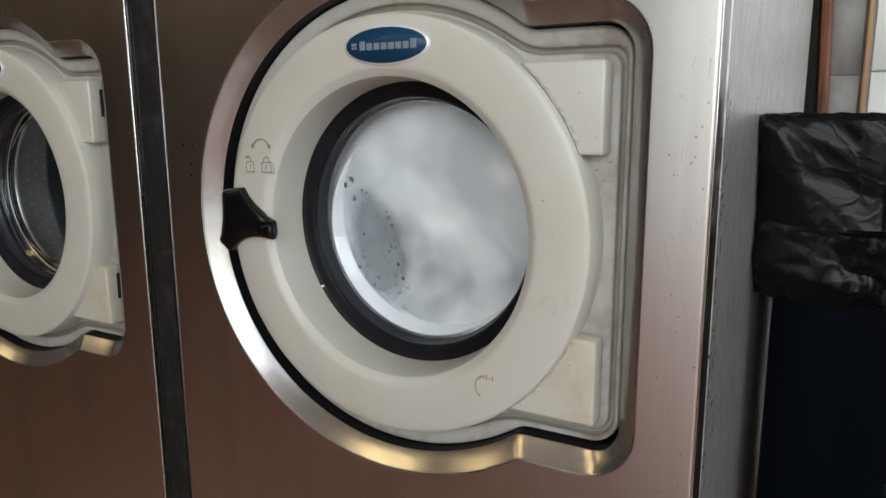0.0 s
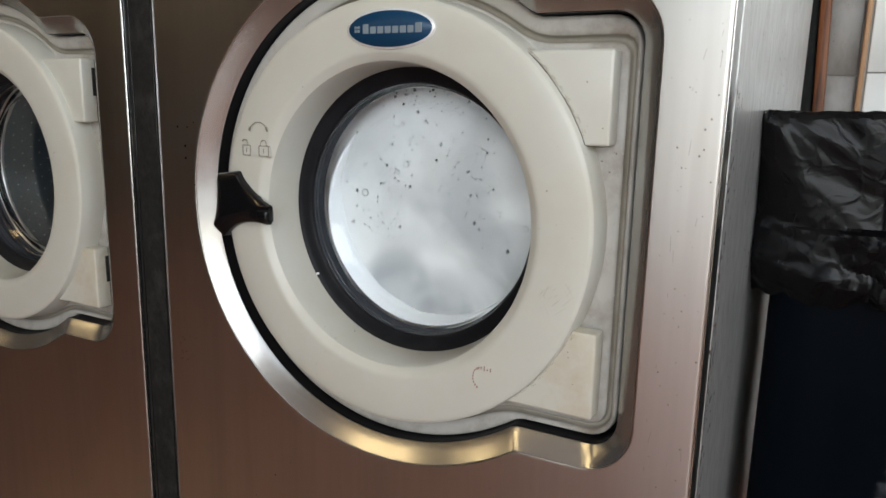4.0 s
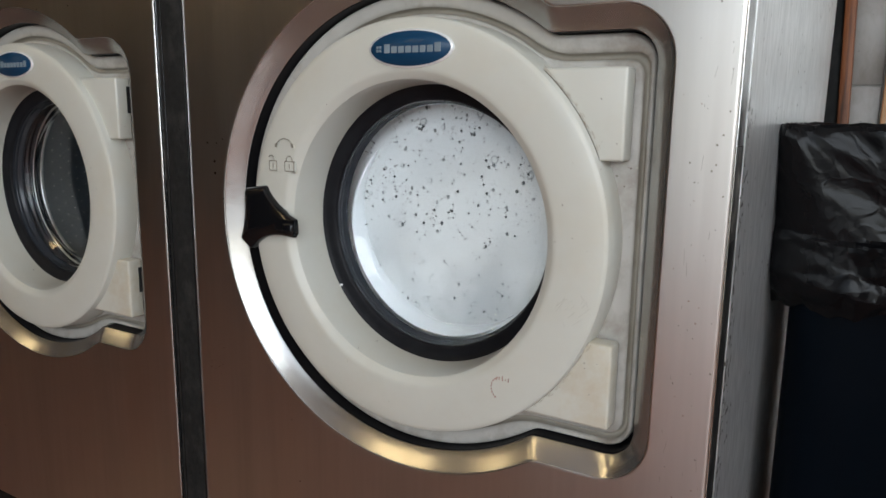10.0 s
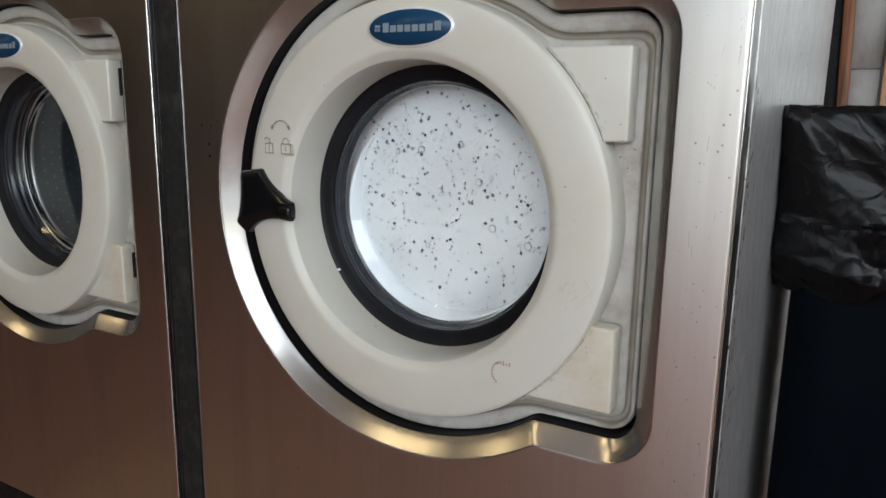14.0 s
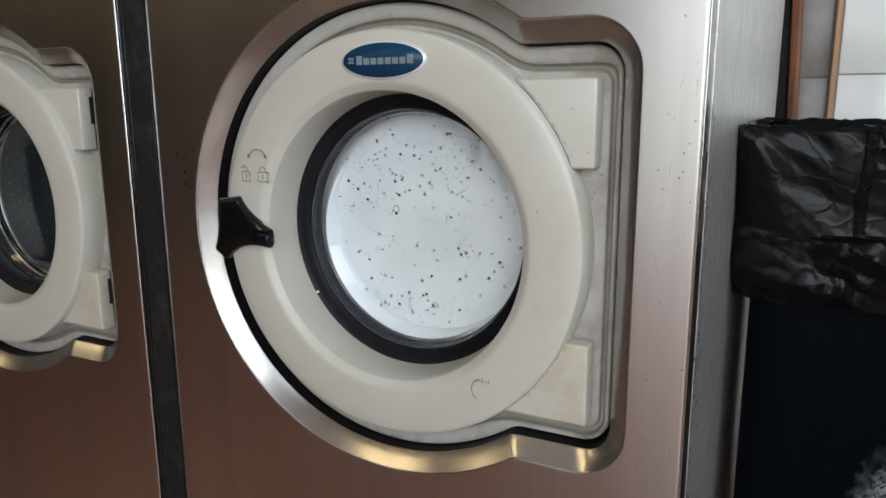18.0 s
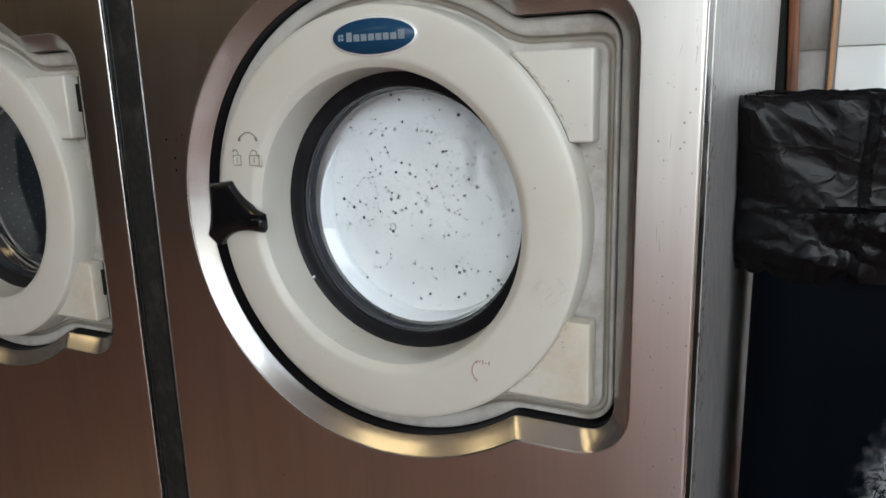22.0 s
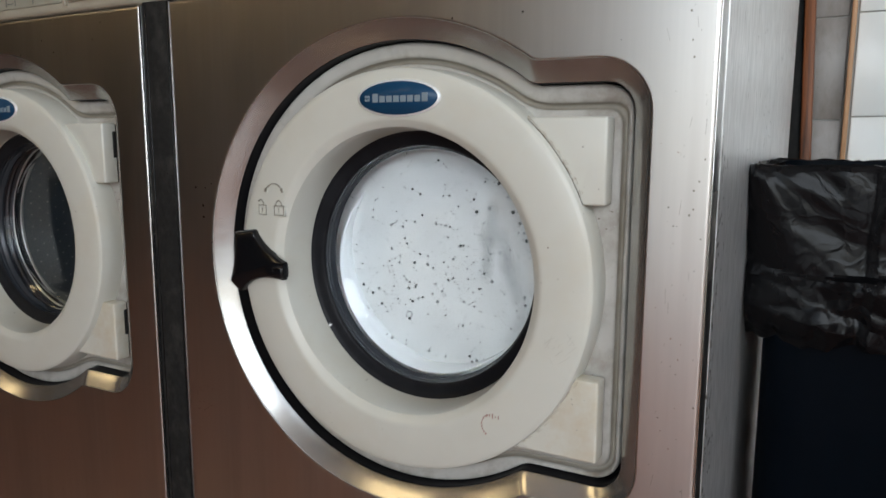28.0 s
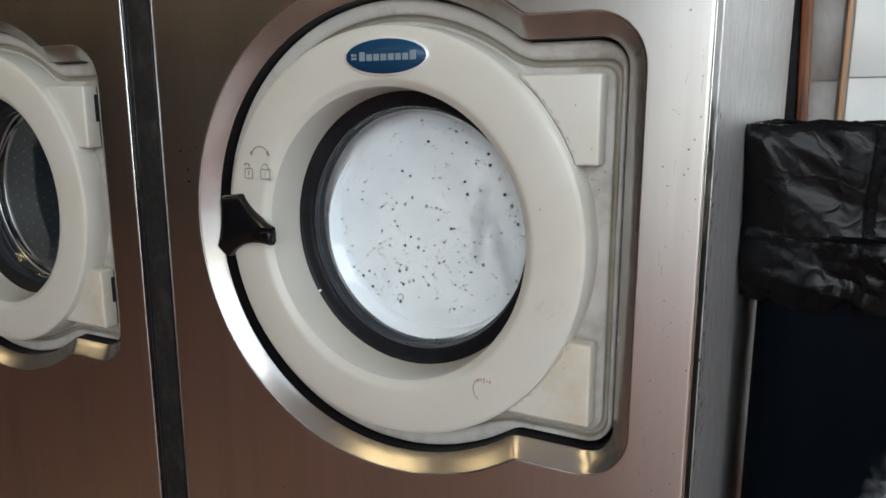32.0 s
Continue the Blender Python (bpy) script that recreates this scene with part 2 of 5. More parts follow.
BIN = surface("dark_blue_bin_plastic", (0.0010, 0.0023, 0.0042), 0.34, 0.0, 30, 0.35, 0.25, 90, (1, 1, 0.5), (0.0022, 0.0034, 0.0055), 8.0, 0.5, shine=0.04)
FILLER = surface("scuffed_black_felt", (0.017, 0.0165, 0.016), 0.85, 0.0, 160, 0.5, 0.6, 180, (1, 1, 0.7), (0.050, 0.047, 0.043), 34.0, 0.7, shine=0.1, specks=0.2, speck_scale=110, speck_colour=(0.004, 0.004, 0.004))
RED = surface("red_pen", (0.36, 0.20, 0.17), 0.6, 0.0, 40, 0.1, 0.0)
SCRATCH = surface("scratched_enamel", (0.42, 0.405, 0.35), 0.5, 0.0, 60, 0.15, 0.0)
NICK = surface("grey_nick", (0.24, 0.23, 0.22), 0.6, 0.0, 60, 0.3, 0.0)
DIRT = surface("dark_dirt", (0.07, 0.06, 0.05), 0.7, 0.0, 60, 0.3, 0.0)
BROWN_DIRT = surface("brown_dirt", (0.30, 0.25, 0.19), 0.7, 0.0, 40, 0.3, 0.0)
RUST = surface("faint_rust", (0.33, 0.25, 0.20), 0.7, 0.0, 40, 0.2, 0.0)
GROOVE_SHADE = surface("shaded_enamel_groove", (0.30, 0.275, 0.23), 0.5, 0.0, 40, 0.12, 0.1, 140, (1, 1, 1), (0.16, 0.13, 0.09), 14.0, 0.6)
# Colour of dirt spots, and of the shade painted on the padlock relief.
GRIME_AND_SHADE = surface("grime_and_relief_shade", (0.22, 0.20, 0.16), 0.6, 0.0, 60, 0.25, 0.1, 200)
# Pale dots where the drum is punched.
DRUM_DOT = surface("pale_drum_dot", (0.74, 0.78, 0.82), 0.5, 0.0, 40, 0.1, 0.0)
SPECK = surface("white_speck", (0.8, 0.8, 0.8), 0.5, 0.0, 40, 0.05, 0.0)


def foam_material():
    m, n, l, b = material("soap_foam")
    tc = n.new("ShaderNodeTexCoord")
    warp = n.new("ShaderNodeTexNoise")
    warp.inputs["Scale"].default_value = 5
    warp.inputs["Detail"].default_value = 2
    l.new(tc.outputs["Object"], warp.inputs["Vector"])
    mixv = n.new("ShaderNodeMix")
    mixv.data_type = "VECTOR"
    mixv.inputs["Factor"].default_value = 0.16
    l.new(tc.outputs["Object"], mixv.inputs["A"])
    l.new(warp.outputs["Color"], mixv.inputs["B"])
    big = n.new("ShaderNodeTexNoise")
    big.inputs["Scale"].default_value = 11
    big.inputs["Detail"].default_value = 3
    big.inputs["Roughness"].default_value = 0.45
    l.new(mixv.outputs["Result"], big.inputs["Vector"])
    ramp = n.new("ShaderNodeValToRGB")
    ramp.color_ramp.elements[0].position = 0.36
    ramp.color_ramp.elements[0].color = (0.30, 0.315, 0.335, 1)
    ramp.color_ramp.elements[1].position = 0.60
    ramp.color_ramp.elements[1].color = (0.68, 0.69, 0.70, 1)
    l.new(big.outputs["Fac"], ramp.inputs[0])
    # the foam is thin and cloudy low in the wad, thick and even higher up
    sep = n.new("ShaderNodeSeparateXYZ")
    l.new(tc.outputs["Object"], sep.inputs[0])
    thick = n.new("ShaderNodeMapRange")
    thick.inputs["From Min"].default_value = -0.06
    thick.inputs["From Max"].default_value = 0.22
    thick.inputs["To Min"].default_value = 0.0
    thick.inputs["To Max"].default_value = 0.80
    l.new(sep.outputs[2], thick.inputs["Value"])
    mixc = n.new("ShaderNodeMix")
    mixc.data_type = "RGBA"
    mixc.inputs["B"].default_value = (0.625, 0.64, 0.65, 1)
    l.new(thick.outputs[0], mixc.inputs["Factor"])
    l.new(ramp.outputs[0], mixc.inputs["A"])
    l.new(mixc.outputs["Result"], b.inputs["Base Color"])
    b.inputs["Roughness"].default_value = 0.55
    fine = n.new("ShaderNodeTexNoise")
    fine.inputs["Scale"].default_value = 420
    l.new(tc.outputs["Object"], fine.inputs["Vector"])
    bp = n.new("ShaderNodeBump")
    bp.inputs["Strength"].default_value = 0.12
    bp.inputs["Distance"].default_value = 0.001
    l.new(fine.outputs["Fac"], bp.inputs["Height"])
    l.new(bp.outputs[0], b.inputs["Normal"])
    return m


def fading_material(name, wide, tall, strength, colour=(0.44, 0.46, 0.48), ragged=32):
    """A patch that thins out to nothing at its ragged edge."""
    m = surface(name, colour, 0.4, 0.0, 50, 0.25, 0.2, 200)
    n, l = m.node_tree.nodes, m.node_tree.links
    tc = n.new("ShaderNodeTexCoord")
    mp = n.new("ShaderNodeMapping")
    mp.inputs["Scale"].default_value = (1 / wide, 0.0, 1 / tall)
    l.new(tc.outputs["Object"], mp.inputs["Vector"])
    ln = n.new("ShaderNodeVectorMath")
    ln.operation = "LENGTH"
    l.new(mp.outputs[0], ln.inputs[0])
    nz = n.new("ShaderNodeTexNoise")
    nz.inputs["Scale"].default_value = ragged
    nz.inputs["Detail"].default_value = 4
    l.new(tc.outputs["Object"], nz.inputs["Vector"])
    ad = n.new("ShaderNodeMath")
    ad.operation = "ADD"
    l.new(ln.outputs["Value"], ad.inputs[0])
    l.new(nz.outputs["Fac"], ad.inputs[1])
    rg = n.new("ShaderNodeMapRange")
    rg.interpolation_type = "SMOOTHSTEP"
    rg.inputs["From Min"].default_value = 0.60
    rg.inputs["From Max"].default_value = 1.40
    rg.inputs["To Min"].default_value = strength
    rg.inputs["To Max"].default_value = 0.0
    l.new(ad.outputs[0], rg.inputs["Value"])
    l.new(rg.outputs[0], n["Principled BSDF"].inputs["Alpha"])
    return m


def glass_material():
    m, n, l, b = material("clear_glass")
    b.inputs["Base Color"].default_value = (0.95, 0.97, 0.97, 1)
    b.inputs["Transmission Weight"].default_value = 1.0
    b.inputs["Roughness"].default_value = 0.02
    b.inputs["IOR"].default_value = 1.33
    return m


def bag_material():
    """Thin black plastic: a net of sharp creases over slack folds."""
    m, n, l, b = material("black_bag_plastic")
    b.inputs["Base Color"].default_value = (0.0035, 0.0035, 0.0040, 1)
    b.inputs["Specular IOR Level"].default_value = 0.13
    tc = n.new("ShaderNodeTexCoord")
    warp = n.new("ShaderNodeTexNoise")
    warp.inputs["Scale"].default_value = 9
    warp.inputs["Detail"].default_value = 3
    l.new(tc.outputs["Object"], warp.inputs["Vector"])
    mixv = n.new("ShaderNodeMix")
    mixv.data_type = "VECTOR"
    mixv.inputs["Factor"].default_value = 0.12
    l.new(tc.outputs["Object"], mixv.inputs["A"])
    l.new(warp.outputs["Color"], mixv.inputs["B"])
    total = None
    for scale, width, weight in ((9, 0.07, 0.5), (23, 0.08, 0.34), (60, 0.14, 0.10)):
        vo = n.new("ShaderNodeTexVoronoi")
        vo.feature = "DISTANCE_TO_EDGE"
        vo.inputs["Scale"].default_value = scale
        l.new(mixv.outputs["Result"], vo.inputs["Vector"])
        rg = n.new("ShaderNodeMapRange")
        rg.inputs["From Max"].default_value = width
        rg.inputs["To Min"].default_value = weight
        rg.inputs["To Max"].default_value = 0.0
        l.new(vo.outputs["Distance"], rg.inputs["Value"])
        if total is None:
            total = rg.outputs[0]
        else:
            ad = n.new("ShaderNodeMath")
            ad.operation = "ADD"
            l.new(total, ad.inputs[0])
            l.new(rg.outputs[0], ad.inputs[1])
            total = ad.outputs[0]
    bp = n.new("ShaderNodeBump")
    bp.inputs["Strength"].default_value = 0.5
    bp.inputs["Distance"].default_value = 0.0012
    l.new(total, bp.inputs["Height"])
    l.new(bp.outputs[0], b.inputs["Normal"])
    rr = n.new("ShaderNodeMapRange")
    rr.inputs["To Min"].default_value = 0.12
    rr.inputs["To Max"].default_value = 0.24
    l.new(warp.outputs["Fac"], rr.inputs["Value"])
    l.new(rr.outputs[0], b.inputs["Roughness"])
    return m


def lamp_material():
    m, n, l, b = material("lit_orange_lens")
    b.inputs["Base Color"].default_value = (0.9, 0.25, 0.08, 1)
    b.inputs["Emission Color"].default_value = (1.0, 0.28, 0.08, 1)
    b.inputs["Emission Strength"].default_value = 1.6
    return m


def warm_material():
    m, n, l, b = material("warm_diffuser")
    b.inputs["Base Color"].default_value = (0.9, 0.8, 0.6, 1)
    b.inputs["Emission Color"].default_value = (1.0, 0.74, 0.38, 1)
    b.inputs["Emission Strength"].default_value = 9.4
    return m


WARM = warm_material()
BAG = bag_material()
FOAM = foam_material()
FOAM_THIN = fading_material("thin_wet_foam", 0.068, 0.145, 0.9, (0.25, 0.27, 0.29), 13)
FOAM_WHITE = surface("packed_white_foam", (0.62, 0.645, 0.67), 0.5, 0.0, 60, 0.06, 0.2, 240)
FOAM_FOLD_SHADE = fading_material("foam_fold_shade", 0.019, 0.080, 0.36)
# Pale grey draws both the wear on the bin and the sheen there.
WORN = fading_material("worn_grey_plastic", 0.060, 0.12, 0.95, (0.25, 0.27, 0.29), 60)
GLASS = glass_material()
LIT = lamp_material()
PALE_BUBBLE = surface("pale_bubble_rim", (0.36, 0.38, 0.39), 0.3, 0.0, 60, 0.3, 0.0)


def bubble_material(name, low, high):
    """Bubbles, each of its own grey."""
    m, n, l, b = material(name)
    geo = n.new("ShaderNodeNewGeometry")
    ramp = n.new("ShaderNodeValToRGB")
    ramp.color_ramp.elements[0].position = 0.15
    ramp.color_ramp.elements[0].color = (low, low * 1.06, low * 1.12, 1)
    ramp.color_ramp.elements[1].position = 1.0
    ramp.color_ramp.elements[1].color = (high, high * 1.03, high * 1.05, 1)
    l.new(geo.outputs["Random Per Island"], ramp.inputs[0])
    l.new(ramp.outputs[0], b.inputs["Base Color"])
    b.inputs["Roughness"].default_value = 0.25
    return m


BUBBLE = bubble_material("dark_bubble", 0.07, 0.50)
STREAK = bubble_material("grey_streak", 0.13, 0.47)
DROP = bubble_material("dark_drop", 0.03, 0.13)


# ---- mesh helpers ----
def part(name, bm, mat, parent=None, label="", smooth=True):
    me = bpy.data.meshes.new(name)
    bmesh.ops.recalc_face_normals(bm, faces=bm.faces)
    bm.to_mesh(me)
    bm.free()
    if smooth:
        me.shade_smooth()
    me.materials.append(mat)
    ob = new(name, me)
    ob.parent = parent
    if label:
        ob["label"] = label
    return ob


def sharp(ob, degrees=35):
    ob.data.set_sharp_from_angle(angle=radians(degrees))
    return ob


def empty(name, at=(0, 0, 0)):
    ob = new(name)
    ob.location = at
    return ob


def box(bm, x0, x1, y0, y1, z0, z1, bevel=0.0, segments=2):
    vs = bmesh.ops.create_cube(bm, size=1.0)["verts"]
    for v in vs:
        v.co = Vector((x0 + (v.co.x + 0.5) * (x1 - x0), y0 + (v.co.y + 0.5) * (y1 - y0), z0 + (v.co.z + 0.5) * (z1 - z0)))
    if bevel:
        es = list({e for v in vs for e in v.link_edges})
        bmesh.ops.bevel(bm, geom=es, offset=bevel, segments=segments, affect="EDGES", profile=0.5)
    return bm


def box_part(name, dims, mat, parent=None, bevel=0.002, label=""):
    bm = box(bmesh.new(), *dims, bevel)
    return sharp(part(name, bm, mat, parent, label), 50)


def loops(bm, rings, closed=True):
    """Quads between loops of equal count; each loop is a list of places."""
    vs = [[bm.verts.new(p) for p in ring] for ring in rings]
    n = len(vs[0])
    for a, b in zip(vs, vs[1:]):
        for i in range(n if closed else n - 1):
            j = (i + 1) % n
            bm.faces.new((a[i], a[j], b[j], b[i]))
    return vs


def revolve_rings(profile, count=160):
    """Rings about the y axis from (radius, y)."""
    return [[(r * math.cos(2 * math.pi * i / count), y, r * math.sin(2 * math.pi * i / count)) for i in range(count)] for r, y in profile]


def revolve(bm, profile, count=160):
    loops(bm, revolve_rings(profile, count))
    return bm


def disc(bm, x, y, z, r, depth, count=24, bevel=0.15):
    """A short cylinder that faces -y, its front at y."""
    prof = [(r, y + depth), (r, y + r * bevel), (r * (1 - bevel), y)]
    rings = [[(x + q * math.cos(2 * math.pi * i / count), yy, z + q * math.sin(2 * math.pi * i / count)) for i in range(count)] for q, yy in prof]
    vs = loops(bm, rings)
    bm.faces.new(vs[-1])
    return bm


# The outline of door opening: a circle joined to a rounded tab towards the hinges.
OPEN_R, TAB_X, TAB_Z, TAB_C = 0.2815, 0.2765, 0.2295, 0.052
OPEN_X, OPEN_Z = -0.0045, 0.001


def outline_radius(a, d, soft=0.004):
    """d: the inward offset, or four of them: circle, hinge side, top and bottom of the tab."""
    dr, dx, dt, db = d if isinstance(d, tuple) else (d, d, d, d)
    s0 = math.sin(a)
    dz = dt if s0 > 0 else db
    tx, tz = TAB_X - dx, TAB_Z - dz
    along = OPEN_X * math.cos(a) + OPEN_Z * s0
    r = along + math.sqrt(along * along - OPEN_X ** 2 - OPEN_Z ** 2 + (OPEN_R - dr) ** 2)
    rc = max(0.014, TAB_C - max(dx, dz))
    c, s = math.cos(a), abs(s0)
    if c <= 0:
        return r
    q = min(tx / c if c > 1e-6 else 9, tz / s if s > 1e-6 else 9)
    cx, cz = tx - rc, tz - rc
    if q * c > cx and q * s > cz:
        b = cx * c + cz * s
        q = b + math.sqrt(max(0.0, b * b - (cx * cx + cz * cz - rc * rc)))
    if s * r > tz * 0.5 and s > 0.3:
        h = max(soft - abs(r - q), 0.0) / soft
        return max(r, q) + h * h * soft * 0.25
    return q


def outline(d, y, angles, soft=0.004):
    return [(outline_radius(a, d, soft) * math.cos(a), y, outline_radius(a, d, soft) * math.sin(a)) for a in angles]


X0, X1 = -0.3465, 0.3335
Z0, Z1 = -0.585, 0.328
BODY_X0, BODY_X1 = -0.357, 0.3553
BODY_Y1 = 0.83


def face_angles():
    base = [2 * math.pi * i / 300 for i in range(300)]
    corners = [math.atan2(z, x) % (2 * math.pi) for x in (X0, X1) for z in (Z0, Z1)]
    tight = [s * (math.atan2(TAB_Z, math.sqrt(OPEN_R ** 2 - TAB_Z ** 2)) + k * 0.004) for s in (1, -1) for k in range(-8, 9)]
    return sorted(set(round(a % (2 * math.pi), 5) for a in base + corners + tight))


ANGLES = face_angles()


def rect_ring(x0, x1, z0, z1, y, angles):
    ring = []
    for a in angles:
        c, s = math.cos(a), math.sin(a)
        k = min((x1 / c) if c > 1e-9 else (x0 / c if c < -1e-9 else 9), (z1 / s) if s > 1e-9 else (z0 / s if s < -1e-9 else 9))
        ring.append((k * c, y, k * s))
    return ring


def bow(x):
    """How far the sheet curves back towards the free edge."""
    return 0.16 * max(0.0, x - 0.277) ** 2


def flatten(ring):
    """The rim slopes less deeply on the hinge side."""
    done = []
    for x, y, z in ring:
        k = min(1.0, max(0.0, (x - 0.228) / 0.022))
        done.append((x, y * (1 - (0.24 + 0.38 * max(0.0, 1 - y / 0.016)) * k * k * (3 - 2 * k)), z))
    return done


def steel_front(parent):
    bm = bmesh.new()
    edge = [(0.001, 0.012), (0.0, 0.003), (0.0012, 0.0005), (0.003, 0.0), (0.005, 0.0), (0.009, 0.0)]
    rings = [rect_ring(X0 + i, X1 - i, Z0 + i, Z1 - i, y, ANGLES) for i, y in edge]
    rings += [rect_ring(X0 + 0.01, X1 - i, Z0 + 0.01, Z1 - 0.01, 0.0, ANGLES) for i in (0.016, 0.025, 0.034, 0.043)]
    rings += [outline(-0.012, 0.0, ANGLES), outline(-0.0022, 0.0, ANGLES), outline(-0.0007, 0.0, ANGLES), outline(0.0, 0.0005, ANGLES)]
    loops(bm, [[(x, y + bow(x), z) for x, y, z in ring] for ring in rings])
    panel = sharp(part("front_panel", bm, STEEL, parent, "brushed stainless steel front sheet"), 60)
    bm = bmesh.new()
    rings = [outline(0.0, 0.0005, ANGLES), outline(0.0005, 0.0011, ANGLES), outline(0.0012, 0.0017, ANGLES), outline((0.0110, 0.0088, 0.0110, 0.0108), 0.0086, ANGLES), outline((0.0195, 0.0155, 0.0195, 0.0190), 0.0152, ANGLES), outline((0.0211, 0.0168, 0.0211, 0.0205), 0.0160, ANGLES)]
    loops(bm, [flatten(ring) for ring in rings])
    part("recess_rim", bm, STEEL_RIM, panel, "pressed steel rim sloping into the door recess")
    bm = bmesh.new()
    rings = [outline((0.0211 + k, 0.0168 + k, 0.0211 + k, 0.0205 + k), y, ANGLES) for k, y in ((0.0, 0.0160), (0.0004, 0.0166), (0.0005, 0.0190), (0.0006, 0.040), (0.0011, 0.0445), (0.011, 0.046))]
    loops(bm, [flatten(ring) for ring in rings[:2]] + rings[2:])
    part("recess_seal", bm, RUBBER, panel, "black gap and seal round the door")
    for name, dims in (("folded_edge", (X1 - 0.0007, X1 + 0.0003, bow(X1) - 0.0003, bow(X1) + 0.003, Z0, Z1)), ("folded_edge", (X0 - 0.0002, X0 + 0.0008, -0.0003, 0.003, Z0, Z1))):
        box_part(name, dims, STEEL_EDGE if dims[0] > 0 else STEEL_RETURN, panel, 0.0005 if dims[0] > 0 else 0.0003)
    # lower pieces are painted dark for the bin and bag mirrored in the steel
    for mat, z0, z1, label in ((SEAM, Z0, 0.020, "black lower side return, reflected bin painted in"), (RETURN_DARK, 0.020, 0.105, "dirty side return, darkened for the reflected bag"), (STEEL_RETURN, 0.105, Z1, "smeared steel side return")):
        box_part("side_return", (X1 - 0.004, X1 + 0.0001, bow(X1) + 0.0028, 0.0405, z0, z1 - 0.0004), mat, panel, 0.0006, label)
    return panel


def machine_body(parent):
    bm = bmesh.new()
    prof = [(BODY_X0 + 0.02, 0.037), (BODY_X0, 0.038), (BODY_X0, BODY_Y1), (BODY_X1, BODY_Y1), (0.3344, 0.0425), (0.330, 0.0425)]
    rings = [[(x, y, z) for x, y in prof] for z in (Z0 - 0.02, 0.558)]
    loops(bm, rings, closed=False)
    body = sharp(part("body", bm, STEEL_SIDE, parent, "scratched stainless steel side sheets"), 30)
    box_part("top_sheet", (BODY_X0, 0.340, -0.004, BODY_Y1, 0.556, 0.576), STEEL_SIDE, parent, 0.005)
    box_part("seam_strip", (X1 - 0.006, 0.3330, 0.0380, 0.0430, Z0, Z1), SEAM, parent, 0.0005, "black seam beside the front sheet")
    box_part("plinth", (BODY_X0 + 0.01, 0.335, 0.045, BODY_Y1 - 0.02, -ZC, Z0 - 0.018), SEAM, parent, 0.004)
    return body


def letters(bm, x, z, w, h, y, count, seed):
    """A row of plain low blocks, the first and last taller."""
    rng = random.Random(seed)
    step = w / count
    for i in range(count):
        k = h * (1.0 if i in (0, count - 1) else 0.74)
        a, b = x + step * (i + 0.07), x + step * (i + 0.84 + 0.06 * rng.random())
        box(bm, a, b, y, y + 0.0007, z - h / 2, z - h / 2 + k, 0.0003, 1)


